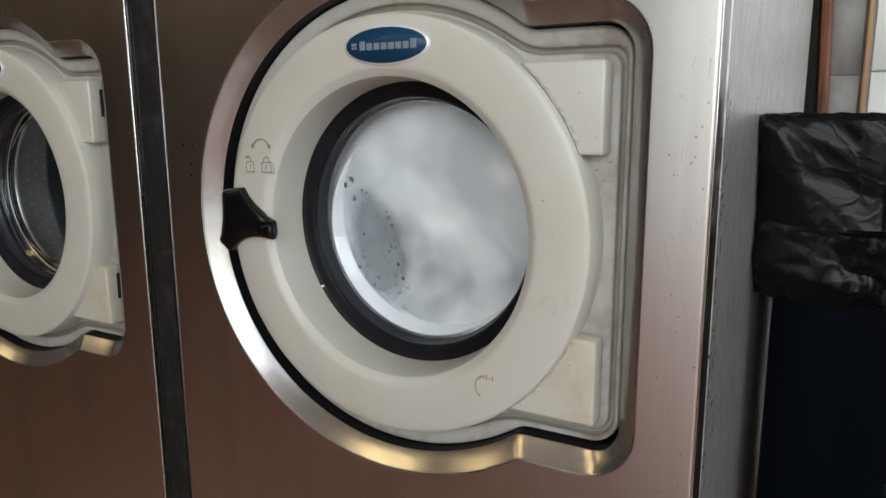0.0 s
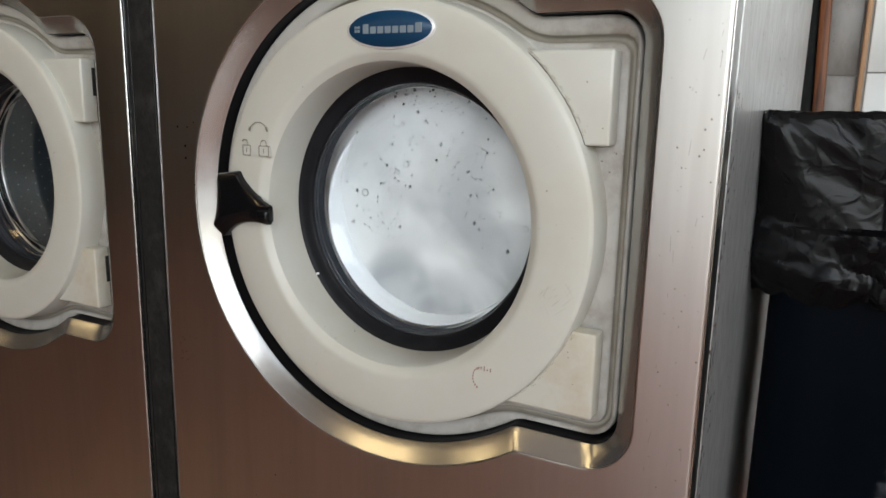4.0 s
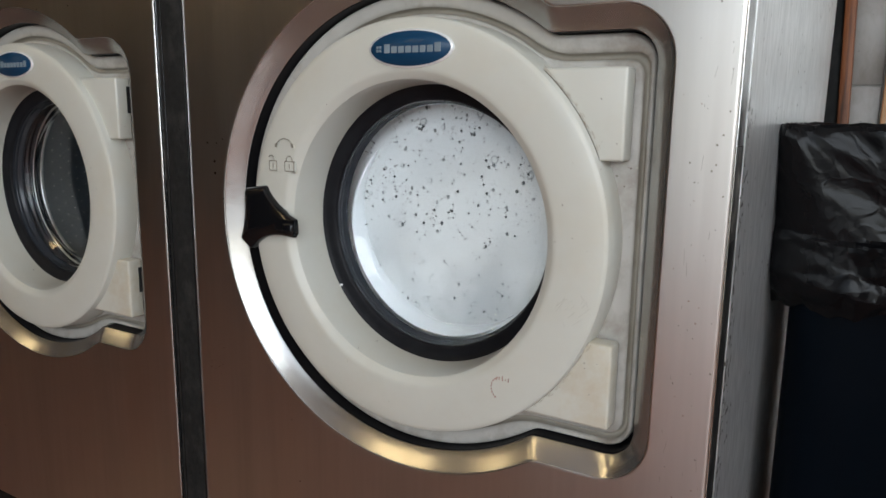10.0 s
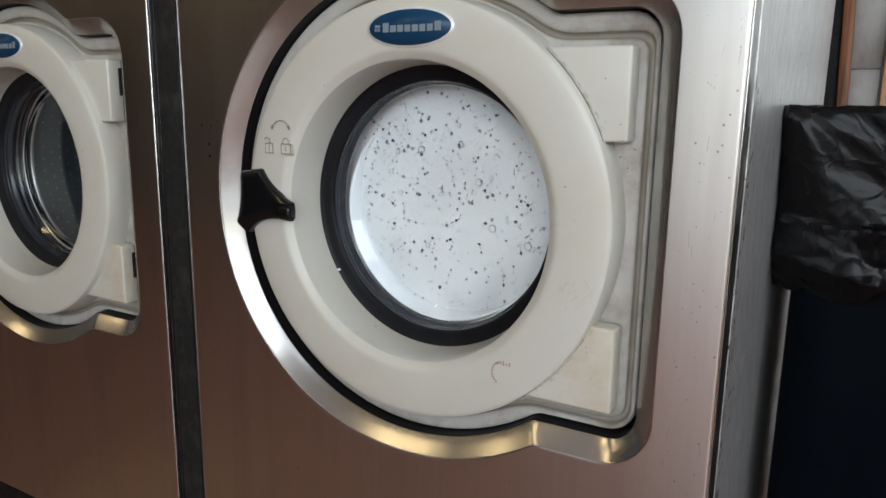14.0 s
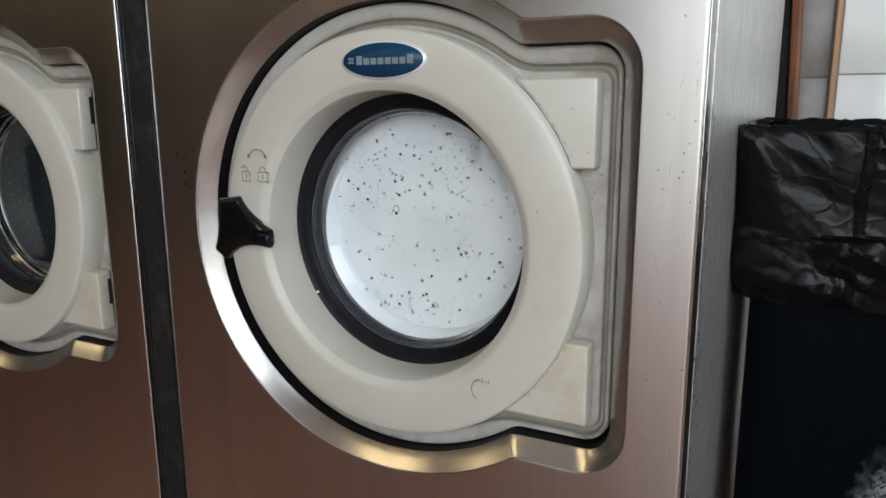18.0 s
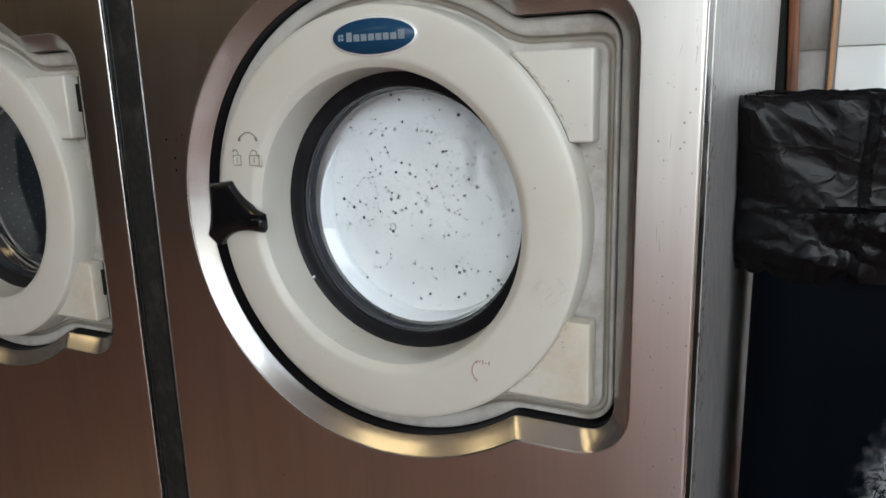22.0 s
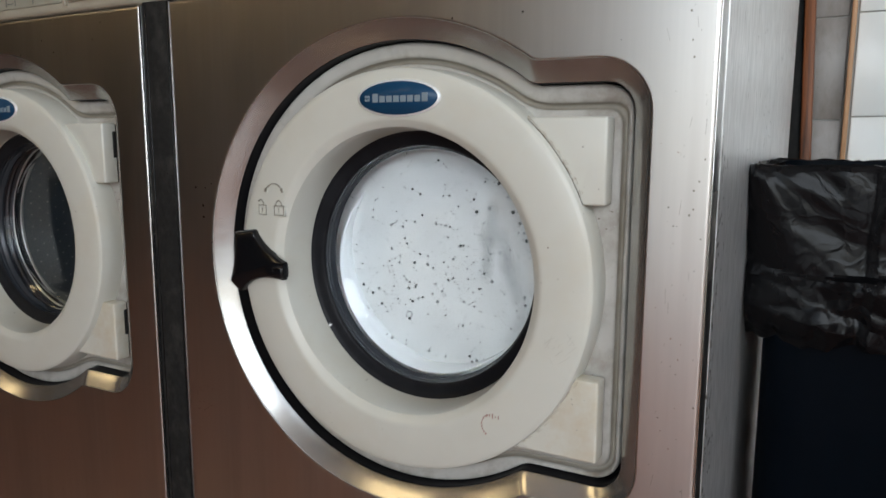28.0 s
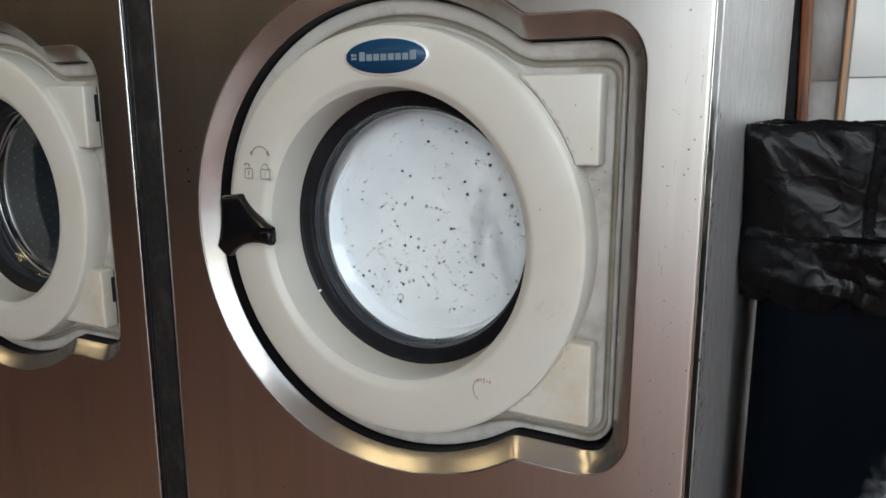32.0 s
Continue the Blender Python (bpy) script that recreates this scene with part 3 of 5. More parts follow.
def door_parts(parent, full=False):
    """The whole door: flange, ring, hinge covers, seal, glass, badge, handle, symbols."""
    bm = bmesh.new()
    g0, g1 = (0.0395, 0.0285, 0.0405, 0.0275), (0.0465, 0.0345, 0.0475, 0.0340)

    def between(k):
        return tuple(p + (q - p) * k for p, q in zip(g0, g1))
    spec = [((0.0226, 0.0224, 0.0222, 0.0222), 0.0480, 0.004), ((0.0226, 0.0226, 0.0223, 0.0222), 0.0350, 0.004), ((0.0232, 0.0232, 0.0228, 0.0226), 0.0322, 0.006), ((0.0246, 0.0246, 0.0240, 0.0234), 0.0310, 0.008), ((0.0280, 0.0262, 0.0274, 0.0242), 0.0308, 0.010), ((0.0345, 0.0277, 0.0350, 0.0256), 0.0322, 0.012), (between(-0.08), 0.0332, 0.016), (g0, 0.0350, 0.016)]
    loops(bm, [outline(d, y, ANGLES, k) for d, y, k in spec])
    spec = [(g1, 0.0352, 0.016), (between(1.12), 0.0340, 0.018), (between(1.4), 0.0336, 0.018), ((0.066, 0.066, 0.066, 0.066), 0.0290, 0.02)]
    loops(bm, [outline(d, y, ANGLES, k) for d, y, k in spec] + [[(0.20 * math.cos(a), 0.0290, 0.20 * math.sin(a)) for a in ANGLES]])
    door = part("door", bm, BEIGE_OLD, parent, "cream enamelled door with a stepped flange")
    # the shade inside the groove is painted into its colour
    bm = bmesh.new()
    loops(bm, [outline(d, y, ANGLES, 0.016) for d, y in ((g0, 0.0350), (between(0.2), 0.0400), (between(0.5), 0.0412), (between(0.8), 0.0402), (g1, 0.0352))])
    part("flange_groove", bm, GROOVE_SHADE, door, "groove round the flange, darkened for its shade")

    bm = bmesh.new()
    revolve(bm, [(0.2315, 0.0330), (0.2306, 0.0200), (0.2297, 0.0012), (0.2284, -0.0022), (0.2262, -0.0038), (0.2235, -0.0046), (0.212, -0.0060), (0.197, -0.0068), (0.1790, -0.0070), (0.1755, -0.0067), (0.1725, -0.0054), (0.1658, 0.0002), (0.1647, 0.0050), (0.1643, 0.0090), (0.1638, 0.0160), (0.1630, 0.0330), (0.1622, 0.0510), (0.1615, 0.058)], 220)
    sharp(part("ring", bm, BEIGE, door, "thick cream door ring"), 25)

    # hinge covers: blocks that reach from ring to the hinge side
    for name, za, zb in (("hinge_cover", 0.0875, 0.1745), ("hinge_cover", -0.1805, -0.0925)):
        bm = bmesh.new()
        x1 = 0.2345
        zs = [za + (zb - za) * i / 12 for i in range(13)]
        pts = [(x1, za), (x1, zb)] + [(math.sqrt(max(0.0, 0.2262 ** 2 - z * z)), z) for z in reversed(zs)]
        back = [bm.verts.new((x + (0.0008 if x > 0.2344 else 0), 0.0275, z)) for x, z in pts]
        front = [bm.verts.new((x, 0.0066, z)) for x, z in pts]
        bm.faces.new(front)
        for i in range(len(pts)):
            j = (i + 1) % len(pts)
            bm.faces.new((back[i], back[j], front[j], front[i]))
        edges = [e for e in bm.edges if all(v.co.y < 0.007 for v in e.verts) and not all(abs(math.hypot(v.co.x, v.co.z) - 0.2262) < 1e-4 for v in e.verts)]
        edges += [e for e in bm.edges if all(v.co.x > 0.2344 for v in e.verts) and abs(e.verts[0].co.y - e.verts[1].co.y) > 0.01]
        bmesh.ops.bevel(bm, geom=edges, offset=0.0028, segments=3, affect="EDGES", profile=0.5)
        sharp(part(name, bm, BEIGE if za > 0 else BEIGE_STAIN, door, "raised cream hinge cover"), 40)

        if full:
            box_part("hinge_slot", (0.2335, 0.2355, 0.0228, 0.0292, za + 0.42 * (zb - za), zb - 0.012), HOLE, door, 0.0005, "dark slot behind hinge cover")
    bm = bmesh.new()
    revolve(bm, [(0.1622, 0.0492), (0.1608, 0.0508), (0.1570, 0.0522), (0.1520, 0.0534), (0.1478, 0.0544), (0.1456, 0.0556), (0.1449, 0.0580)], 160)
    part("door_seal", bm, SEAL, door, "black rubber door seal")
    bm = bmesh.new()
    revolve(bm, [(0.1449, 0.0580), (0.1446, 0.0592), (0.1450, 0.0606), (0.1446, 0.0620), (0.1439, 0.0630), (0.1441, 0.0650), (0.1437, 0.0672), (0.1426, 0.0684), (0.1424, 0.0706), (0.1413, 0.0718), (0.1416, 0.0750)], 160)
    part("seal_lip", bm, SEAL_LIP, door, "grey ribbed inner lip of seal")

    bm = bmesh.new()
    half = [(0.1428, 0.0722), (0.1400, 0.0727), (0.1372, 0.0745), (0.1328, 0.0785), (0.1262, 0.0824), (0.1238, 0.0843), (0.1226, 0.0841), (0.1130, 0.0868), (0.0950, 0.0897), (0.0650, 0.0918), (0.03, 0.0928), (0.008, 0.0930)]
    front, back = revolve_rings(half, 128), revolve_rings([(r, y + 0.0035) for r, y in half], 128)
    for rings in (front, back):
        v = loops(bm, rings)
        bm.faces.new(v[-1])
    bmesh.ops.bridge_loops(bm, edges=[e for e in bm.edges if e.is_boundary])
    glass = part("door_glass", bm, GLASS, door, "dished clear glass")
    glass.visible_shadow = False

    # oval badge
    badge_at = (0.0070, 0.1962)

    def oval(a, b, ya, yb, edge=0.0008):
        bmx = bmesh.new()
        rings = []
        for k, y in ((1.0, yb), (1.0, ya + edge), (0.985, ya)):
            rings.append([(badge_at[0] + a * k * math.cos(2 * math.pi * i / 72), y, badge_at[1] + b * k * math.sin(2 * math.pi * i / 72)) for i in range(72)])
        v = loops(bmx, rings)
        bmx.faces.new(v[-1])
        return bmx
    badge = part("badge", oval(0.0525, 0.0201, -0.0086, -0.004), BADGE_RIM, door, "oval badge with a silver rim")
    part("badge_field", oval(0.0498, 0.0180, -0.0092, -0.006), BLUE, badge, "navy blue field")
    bm = bmesh.new()
    for dx in (0.0, 0.0037):
        for dz in (0.0, 0.0036):
            box(bm, -0.0352 + dx, -0.0323 + dx, -0.0097, -0.0091, 0.1930 + dz, 0.1959 + dz, 0.0004, 1)
    letters(bm, -0.0255, 0.1965, 0.0715, 0.0095, -0.0097, 8, 3)
    tagged(part("badge_mark", bm, BADGE_GREY, badge, "pale grey raised blocks", False), kind="stuff")

    # three-armed black latch handle at the rim: square-ended arms with hollow curves between them
    hx, hz = -0.2130, -0.0020
    arms = ((98.0, 0.0405, 0.0183), (-6.0, 0.0630, 0.0118), (234.0, 0.0420, 0.0110))
    hollow = ((0.83, 27.0), (0.38, 303.0), (0.55, 182.0))
    edge = []
    for k, (turn, length, wide) in enumerate(arms):
        u = Vector((math.cos(radians(turn)), math.sin(radians(turn))))
        w = Vector((u.y, -u.x))
        # the rounded end, from the left corner over to the right one
        left, right = u * length - w * wide, u * length + w * wide
        c = wide * 0.30
        for q in range(5):
            f = radians(90 * q / 4)
            edge.append(left + w * c - u * c + (-w * math.cos(f) + u * math.sin(f)) * c)
        for q in range(5):
            f = radians(90 * q / 4)
            edge.append(right - w * c - u * c + (w * math.sin(f) + u * math.cos(f)) * c)
        nxt = arms[(k + 1) % 3]
        v = Vector((math.cos(radians(nxt[0])), math.sin(radians(nxt[0]))))
        far = v * nxt[1] - Vector((v.y, -v.x)) * nxt[2] - v * nxt[2] * 0.30
        start = right - u * c
        depth, way = hollow[k]
        pull = Vector((math.cos(radians(way)), math.sin(radians(way)))) * 0.040 * depth
        for q in range(1, 12):
            f = q / 12
            edge.append(start * (1 - f) ** 2 + pull * 2 * f * (1 - f) + far * f * f)
    bm = bmesh.new()
    rings = []
    for k, y in ((0.90, 0.026), (0.985, 0.018), (1.0, -0.0085), (0.985, -0.0112), (0.955, -0.0132), (0.90, -0.0146), (0.55, -0.0158)):
        rings.append([(hx + p.x * k, min(y, 0.020 - 0.55 * max(0.0, p.x + 0.006)) if y > 0 else y - 0.0032 * max(0.0, p.x / 0.06), hz + p.y * k) for p in edge])
    v = loops(bm, rings)
    bm.faces.new(v[-1])
    handle = sharp(part("handle", bm, BLACK_PLASTIC, door, "glossy black three-armed latch handle"), 50)
    box_part("grip_tip", (hx + 0.0455, hx + 0.0625, -0.0222, -0.008, hz - 0.0155, hz + 0.0005), BLACK_PLASTIC, handle, 0.0030)

    # padlock symbols with an arc arrow; shade of the pressed relief is painted dark
    bm = bmesh.new()
    for lx, shut in ((-0.1912, False), (-0.1652, True)):
        lz, yy = 0.0668, -0.0078
        w = 0.0062 if not shut else 0.0076
        for x0, x1, z0, z1 in ((-w, w, -0.008, -0.0071), (-w, w, 0.0035, 0.0044), (-w, -w + 0.0009, -0.008, 0.0044), (w - 0.0009, w, -0.008, 0.0044), (-0.0005, 0.0005, -0.0045, 0.001)):
            box(bm, lx + x0, lx + x1, yy, yy + 0.004, lz + z0, lz + z1, 0.0003, 1)
        for k in range(9 if shut else 7):
            a = radians(180 * k / 8)
            px, pz = lx + 0.0048 * math.cos(a) - (0 if shut else 0.003), lz + 0.005 + 0.0055 * math.sin(a)
            box(bm, px - 0.0006, px + 0.0006, yy, yy + 0.004, pz - 0.0006, pz + 0.0006)
    for k in range(17):
        a = radians(18 + 144 * k / 16)
        px, pz = -0.1722 + 0.0138 * math.cos(a), 0.0850 + 0.0128 * math.sin(a)
        w = 0.0006 if 1 < k < 15 else 0.0015
        box(bm, px - w, px + w, -0.0082, -0.0035, pz - w, pz + w)
    # an offset pale copy paints the lit edge of the relief
    pale = bm.copy()
    bmesh.ops.translate(pale, verts=pale.verts, vec=(0.0009, 0.0004, -0.0010))
    symbols = part("lock_symbols", bm, GRIME_AND_SHADE, door, "moulded open and shut padlock symbols, relief shade painted dark", False)
    part("relief_highlight", pale, BEIGE, symbols, "", False)
    return door


def console_parts(parent, drawer_out):
    """Cream control housing above the steel sheet."""
    xa, xb = X0 + 0.002, X1 + 0.0006
    plate = FASCIA_OLD_DIM if drawer_out else FASCIA
    body = CONSOLE_OLD_DIM if drawer_out else CONSOLE
    housing = box_part("console", (xa, xb, -0.006, 0.20, 0.330, 0.556), body, parent, 0.006, "cream enamelled control housing")
    box_part("upper_fascia", (-0.327, 0.186, -0.0085, -0.004, 0.4445, 0.536), plate, housing, 0.0015, "pale instruction plate")
    box_part("lower_fascia", (-0.325, 0.186, -0.0085, -0.004, 0.3420, 0.4330), plate, housing, 0.0015, "pale dial plate")
    box_part("divider_rib", (-0.333, 0.192, -0.0105, -0.004, 0.4355, 0.4420), body, housing, 0.002)
    box_part("upright_rib", (0.190, 0.1965, -0.0105, -0.004, 0.337, 0.545), body, housing, 0.002)
    # printed bars
    bm = bmesh.new()
    yy = -0.0092
    for x, z, w, h in ((-0.300, 0.4215, 0.052, 0.0042), (-0.215, 0.4225, 0.03, 0.0042), (-0.300, 0.4095, 0.034, 0.006), (-0.03, 0.421, 0.045, 0.004), (0.034, 0.405, 0.016, 0.007), (-0.066, 0.392, 0.022, 0.007), (-0.075, 0.3555, 0.058, 0.008), (0.030, 0.361, 0.012, 0.008), (0.061, 0.350, 0.015, 0.005), (0.070, 0.424, 0.03, 0.006), (0.132, 0.424, 0.028, 0.004), (0.150, 0.352, 0.026, 0.003)):
        n = max(3, int(w / 0.0032))
        for k in range(n):
            if k % 6 == 5:
                continue
            tall = h * (0.30 if k % 3 else 0.42)
            box(bm, x + w * k / n, x + w * (k + 0.62) / n, yy, yy + 0.001, z - h * 0.28, z - h * 0.28 + tall)
    for x0, x1, z0, z1 in ((-0.304, -0.165, 0.4275, 0.4285), (-0.304, -0.165, 0.4155, 0.4162), (-0.304, -0.303, 0.404, 0.4285), (-0.166, -0.165, 0.4155, 0.4285), (0.057, 0.058, 0.346, 0.358), (0.079, 0.080, 0.346, 0.358)):
        box(bm, x0, x1, yy, yy + 0.001, z0, z1)
    # thin arcs round the timer, and a heavier one beside it
    for r, a0, a1, w in ((0.0345, 20, 118, 0.0004), (0.0345, 150, 235, 0.0003), (0.0330, 248, 300, 0.0009), (0.0360, 240, 308, 0.0004), (0.0345, 318, 352, 0.0003)):
        arc = [radians(a0 + (a1 - a0) * k / 16) for k in range(17)]
        vs = [[bm.verts.new((0.122 + q * math.sin(a), yy, 0.3885 + q * math.cos(a))) for a in arc] for q in (r - w, r + w)]
        for k in range(16):
            bm.faces.new((vs[0][k], vs[0][k + 1], vs[1][k + 1], vs[1][k]))
    for px, pz in ((0.122, 0.353), (0.118, 0.425), (0.106, 0.4225)):
        box(bm, px - 0.0009, px + 0.0009, yy, yy + 0.001, pz - 0.008, pz + 0.008)
    for k, w in enumerate((0.05, 0.065, 0.08, 0.06)):
        box(bm, -0.075, -0.075 + w, yy, yy + 0.001, 0.460 + 0.016 * k, 0.4645 + 0.016 * k)
        box(bm, -0.087, -0.081, yy, yy + 0.001, 0.459 + 0.016 * k, 0.4655 + 0.016 * k)
        box(bm, 0.055, 0.055 + w, yy, yy + 0.001, 0.460 + 0.016 * k, 0.4645 + 0.016 * k)
    box(bm, -0.100, -0.0994, yy, yy + 0.001, 0.452, 0.532)
    for x in (-0.293, -0.237, -0.182, -0.13):
        box(bm, x - 0.013, x + 0.013, yy, yy + 0.001, 0.4560, 0.4595)
    tagged(part("printing", bm, INK, housing, "dark printed lines", False), kind="stuff")
    # four pictures of garments as plain shapes
    for x, mat in ((-0.293, PALE), (-0.237, BLUE_KNOB), (-0.182, INK), (-0.13, PALE)):
        bm = bmesh.new()
        if mat is PALE:
            box(bm, x - 0.010, x - 0.002, -0.0094, -0.0082, 0.466, 0.500, 0.0005, 1)
            box(bm, x + 0.002, x + 0.010, -0.0094, -0.0082, 0.466, 0.500, 0.0005, 1)
            box(bm, x - 0.010, x + 0.010, -0.0094, -0.0082, 0.4995, 0.508, 0.0005, 1)
        elif mat is INK:
            for i in range(3):
                for j in range(3):
                    box(bm, x - 0.014 + 0.0105 * i, x - 0.006 + 0.0105 * i, -0.0094, -0.0082, 0.466 + 0.0155 * j, 0.477 + 0.0155 * j, 0.0005, 1)
        else:
            disc(bm, x, -0.0094, 0.486, 0.015, 0.001, 5)
        tagged(part("garment_picture", bm, mat, housing, "", False), kind="stuff")
    # programme knob
    bm = bmesh.new()
    disc(bm, 0.0065, -0.020, 0.3865, 0.0235, 0.0115, 40, 0.08)
    knob = sharp(part("programme_knob", bm, BLUE_KNOB, housing, "round blue programme knob"), 40)
    if drawer_out:
        box_part("grip_bar", (-0.016, 0.029, -0.034, -0.019, 0.381, 0.392), BLUE_KNOB, knob, 0.003)
    else:
        box_part("grip_bar", (0.0005, 0.0125, -0.032, -0.019, 0.364, 0.409), BLUE_KNOB, knob, 0.003)
        for x in (0.0022, 0.0098):
            box_part("pointer_line", (x, x + 0.001, -0.0324, -0.0318, 0.367, 0.406), PALE, knob, 0.0)
    bm = bmesh.new()
    disc(bm, 0.122, -0.017, 0.3885, 0.0180, 0.0085, 40, 0.08)
    timer = sharp(part("timer_disc", bm, AGED if drawer_out else GREY_KNOB, housing, "round grey timer disc"), 40)
    box_part("timer_mark", (0.109, 0.121, -0.0178, -0.0168, 0.3878, 0.3905), PALE, timer, 0.0)
    bm = bmesh.new()
    disc(bm, 0.0685, -0.0135, 0.3655, 0.0052, 0.006, 20, 0.3)
    part("pilot_lamp", bm, LIT if not drawer_out else RED, housing, "small orange pilot lamp")
    box_part("token_slot", (-0.268, -0.240, -0.0098, -0.004, 0.346, 0.401), HOLE, housing, 0.003, "dark open slot with worn plate")
    box_part("slot_plate", (-0.262, -0.250, -0.0106, -0.009, 0.352, 0.392), RUSTY, housing, 0.003, "rusty curled strip")
    box_part("rust_spot", (-0.322, -0.305, -0.0066, -0.005, 0.3305, 0.337), WOOD, housing, 0.0006, "rusty chip")
    # coin box
    bm = bmesh.new()
    for x0, x1, z0, z1 in ((0.202, 0.211, 0.342, 0.520), (0.3035, 0.3125, 0.342, 0.520), (0.211, 0.3035, 0.342, 0.3505), (0.211, 0.3035, 0.512, 0.520), (0.211, 0.3035, 0.4285, 0.4325)):
        box(bm, x0, x1, -0.0125, -0.003, z0, z1, 0.0015, 1)
    frame_ = part("coin_box_frame", bm, body, housing, "cream frame round the coin box", False)
    box_part("coin_box", (0.2125, 0.3020, -0.0085, -0.004, 0.3520, 0.4275), DRAWER if not drawer_out else GREY_KNOB, frame_, 0.002, "zinc coin box door")
    bm = bmesh.new()
    disc(bm, 0.2590, -0.0135, 0.3880, 0.0075, 0.006, 24, 0.15)
    lock = part("coin_lock", bm, GRIME_AND_SHADE if drawer_out else SILVER, frame_, "round cylinder lock")
    box_part("keyhole", (0.2584, 0.2598, -0.0138, -0.0130, 0.3845, 0.3915), HOLE, lock, 0.0)
    if not drawer_out:
        bm = bmesh.new()
        for k in range(3):
            box(bm, 0.2270 + 0.008 * k, 0.2282 + 0.008 * k, -0.0090, -0.0080, 0.366, 0.374)
        part("stamped_marks", bm, PALE, frame_, "three pale stamped marks", False)
    # with the slide out, a black face stands for the shaded open pocket
    box_part("coin_mechanism", (0.2125, 0.3020, -0.0085, -0.004, 0.4335, 0.511), DRAWER if not drawer_out else HOLE, frame_, 0.002)
    if drawer_out:
        bm = bmesh.new()
        for x0, x1, z0, z1 in ((0.2150, 0.2170, 0.436, 0.470), (0.2995, 0.3015, 0.436, 0.470), (0.2150, 0.3015, 0.436, 0.4385)):
            box(bm, x0, x1, -0.118, -0.006, z0, z1, 0.0006, 1)
        for i in range(10):
            box(bm, 0.2190 + 0.008 * i, 0.2205 + 0.008 * i, -0.121, -0.116, 0.4385, 0.449, 0.0003, 1)
        part("coin_slide", bm, DRAWER, frame_, "pulled-out steel coin slide", False)
        bm = bmesh.new()
        for k in range(9):
            box(bm, 0.245 + 0.0062 * k, 0.2490 + 0.0062 * k, -0.020, -0.013, 0.4175 + 0.001 * (k % 2), 0.4235 + 0.001 * (k % 2), 0.001, 1)
        part("coiled_spring", bm, SILVER, frame_, "small coiled return spring", False)
    return housing


def washing_machine(at, label, drawer_out):
    root = empty("washing_machine", at)
    machine_body(root)
    steel_front(root)
    door = door_parts(root, drawer_out)
    console_parts(root, drawer_out)
    return tagged(root, label, "washing machine", "row of washing machines"), door


near_machine, near_door = washing_machine((0, 0, ZC), "stainless steel washing machine with cream door, full of suds", False)
far_machine, far_door = washing_machine((-PITCH, 0, ZC), "idle stainless steel washing machine with pulled-out coin slide", True)


def drum(parent):
    """Perforated steel drum behind the door."""
    bm = bmesh.new()
    revolve(bm, [(0.152, 0.119), (0.158, 0.121), (0.190, 0.122), (0.235, 0.132), (0.245, 0.15), (0.245, 0.47), (0.235, 0.48), (0.15, 0.488), (0.05, 0.492), (0.0004, 0.492)], 96)
    d = part("drum", bm, DRUM, parent, "perforated stainless drum")
    bm = bmesh.new()
    for j in range(19):
        y = 0.160 + 0.017 * j
        for i in range(64):
            a = 2 * math.pi * (i + 0.5 * (j % 2)) / 64
            c = Vector((0.2445 * math.cos(a), y, 0.2445 * math.sin(a)))
            u = Vector((-math.sin(a), 0, math.cos(a))) * 0.0017
            w = Vector((0, 0.0017, 0))
            bm.faces.new([bm.verts.new(c + p) for p in (u, w, -u, -w)])
    tagged(part("drum_hole", bm, DRUM_DOT, d, "", False), kind="stuff")
    bm = bmesh.new()
    revolve(bm, [(0.1480, 0.1105), (0.1466, 0.1125), (0.1466, 0.1150), (0.1480, 0.1170), (0.152, 0.1192)], 128)
    part("drum_lip", bm, SILVER, d, "bright rolled drum lip")
    # thin silver ring added in place of a highlight along the gasket ribs
    bm = bmesh.new()
    revolve(bm, [(0.1500, 0.0990), (0.1482, 0.0996), (0.1476, 0.1008), (0.1482, 0.1020), (0.1500, 0.1026)], 128)
    part("highlight_ring", bm, SILVER, d, "thin bright ring added for a highlight on the gasket")
    bm = bmesh.new()
    revolve(bm, [(0.1440, 0.0770), (0.1500, 0.0790), (0.1535, 0.0830), (0.1500, 0.0875), (0.1490, 0.0890), (0.1530, 0.0920), (0.1545, 0.0960), (0.1500, 0.1000), (0.1488, 0.1015), (0.1535, 0.1060), (0.1560, 0.1180), (0.1600, 0.1205)], 128)
    part("gasket", bm, SEAL_LIP, d, "ribbed dark gasket round the drum mouth")
    return d


drum(far_machine)


# ---- suds behind glass of the running machine ----
suds = tagged(empty("soap_suds", (0, 0, ZC)), "thick white soap suds sliding down behind the round door glass", "suds")


def foam_sheet(name, z0, z1, y):
    """A tall wad of foam, lumpy, that slides down behind the glass."""
    bm = bmesh.new()
    rows = []
    for j in range(140):
        z = z0 + (z1 - z0) * j / 139
        row = []
        for i in range(61):
            x = -0.178 + 0.356 * i / 60
            p = Vector((x, 0, z))
            row.append((x, y + 0.0011 * noise.noise(p * 24) + 0.0016 * noise.noise(p * 8), z))
        rows.append(row)
    loops(bm, rows, closed=False)
    return part(name, bm, FOAM, suds, "white foam")


foam_bed = foam_sheet("foam_bed", -0.165, 0.545, 0.1010)


bm = bmesh.new()
rows = []
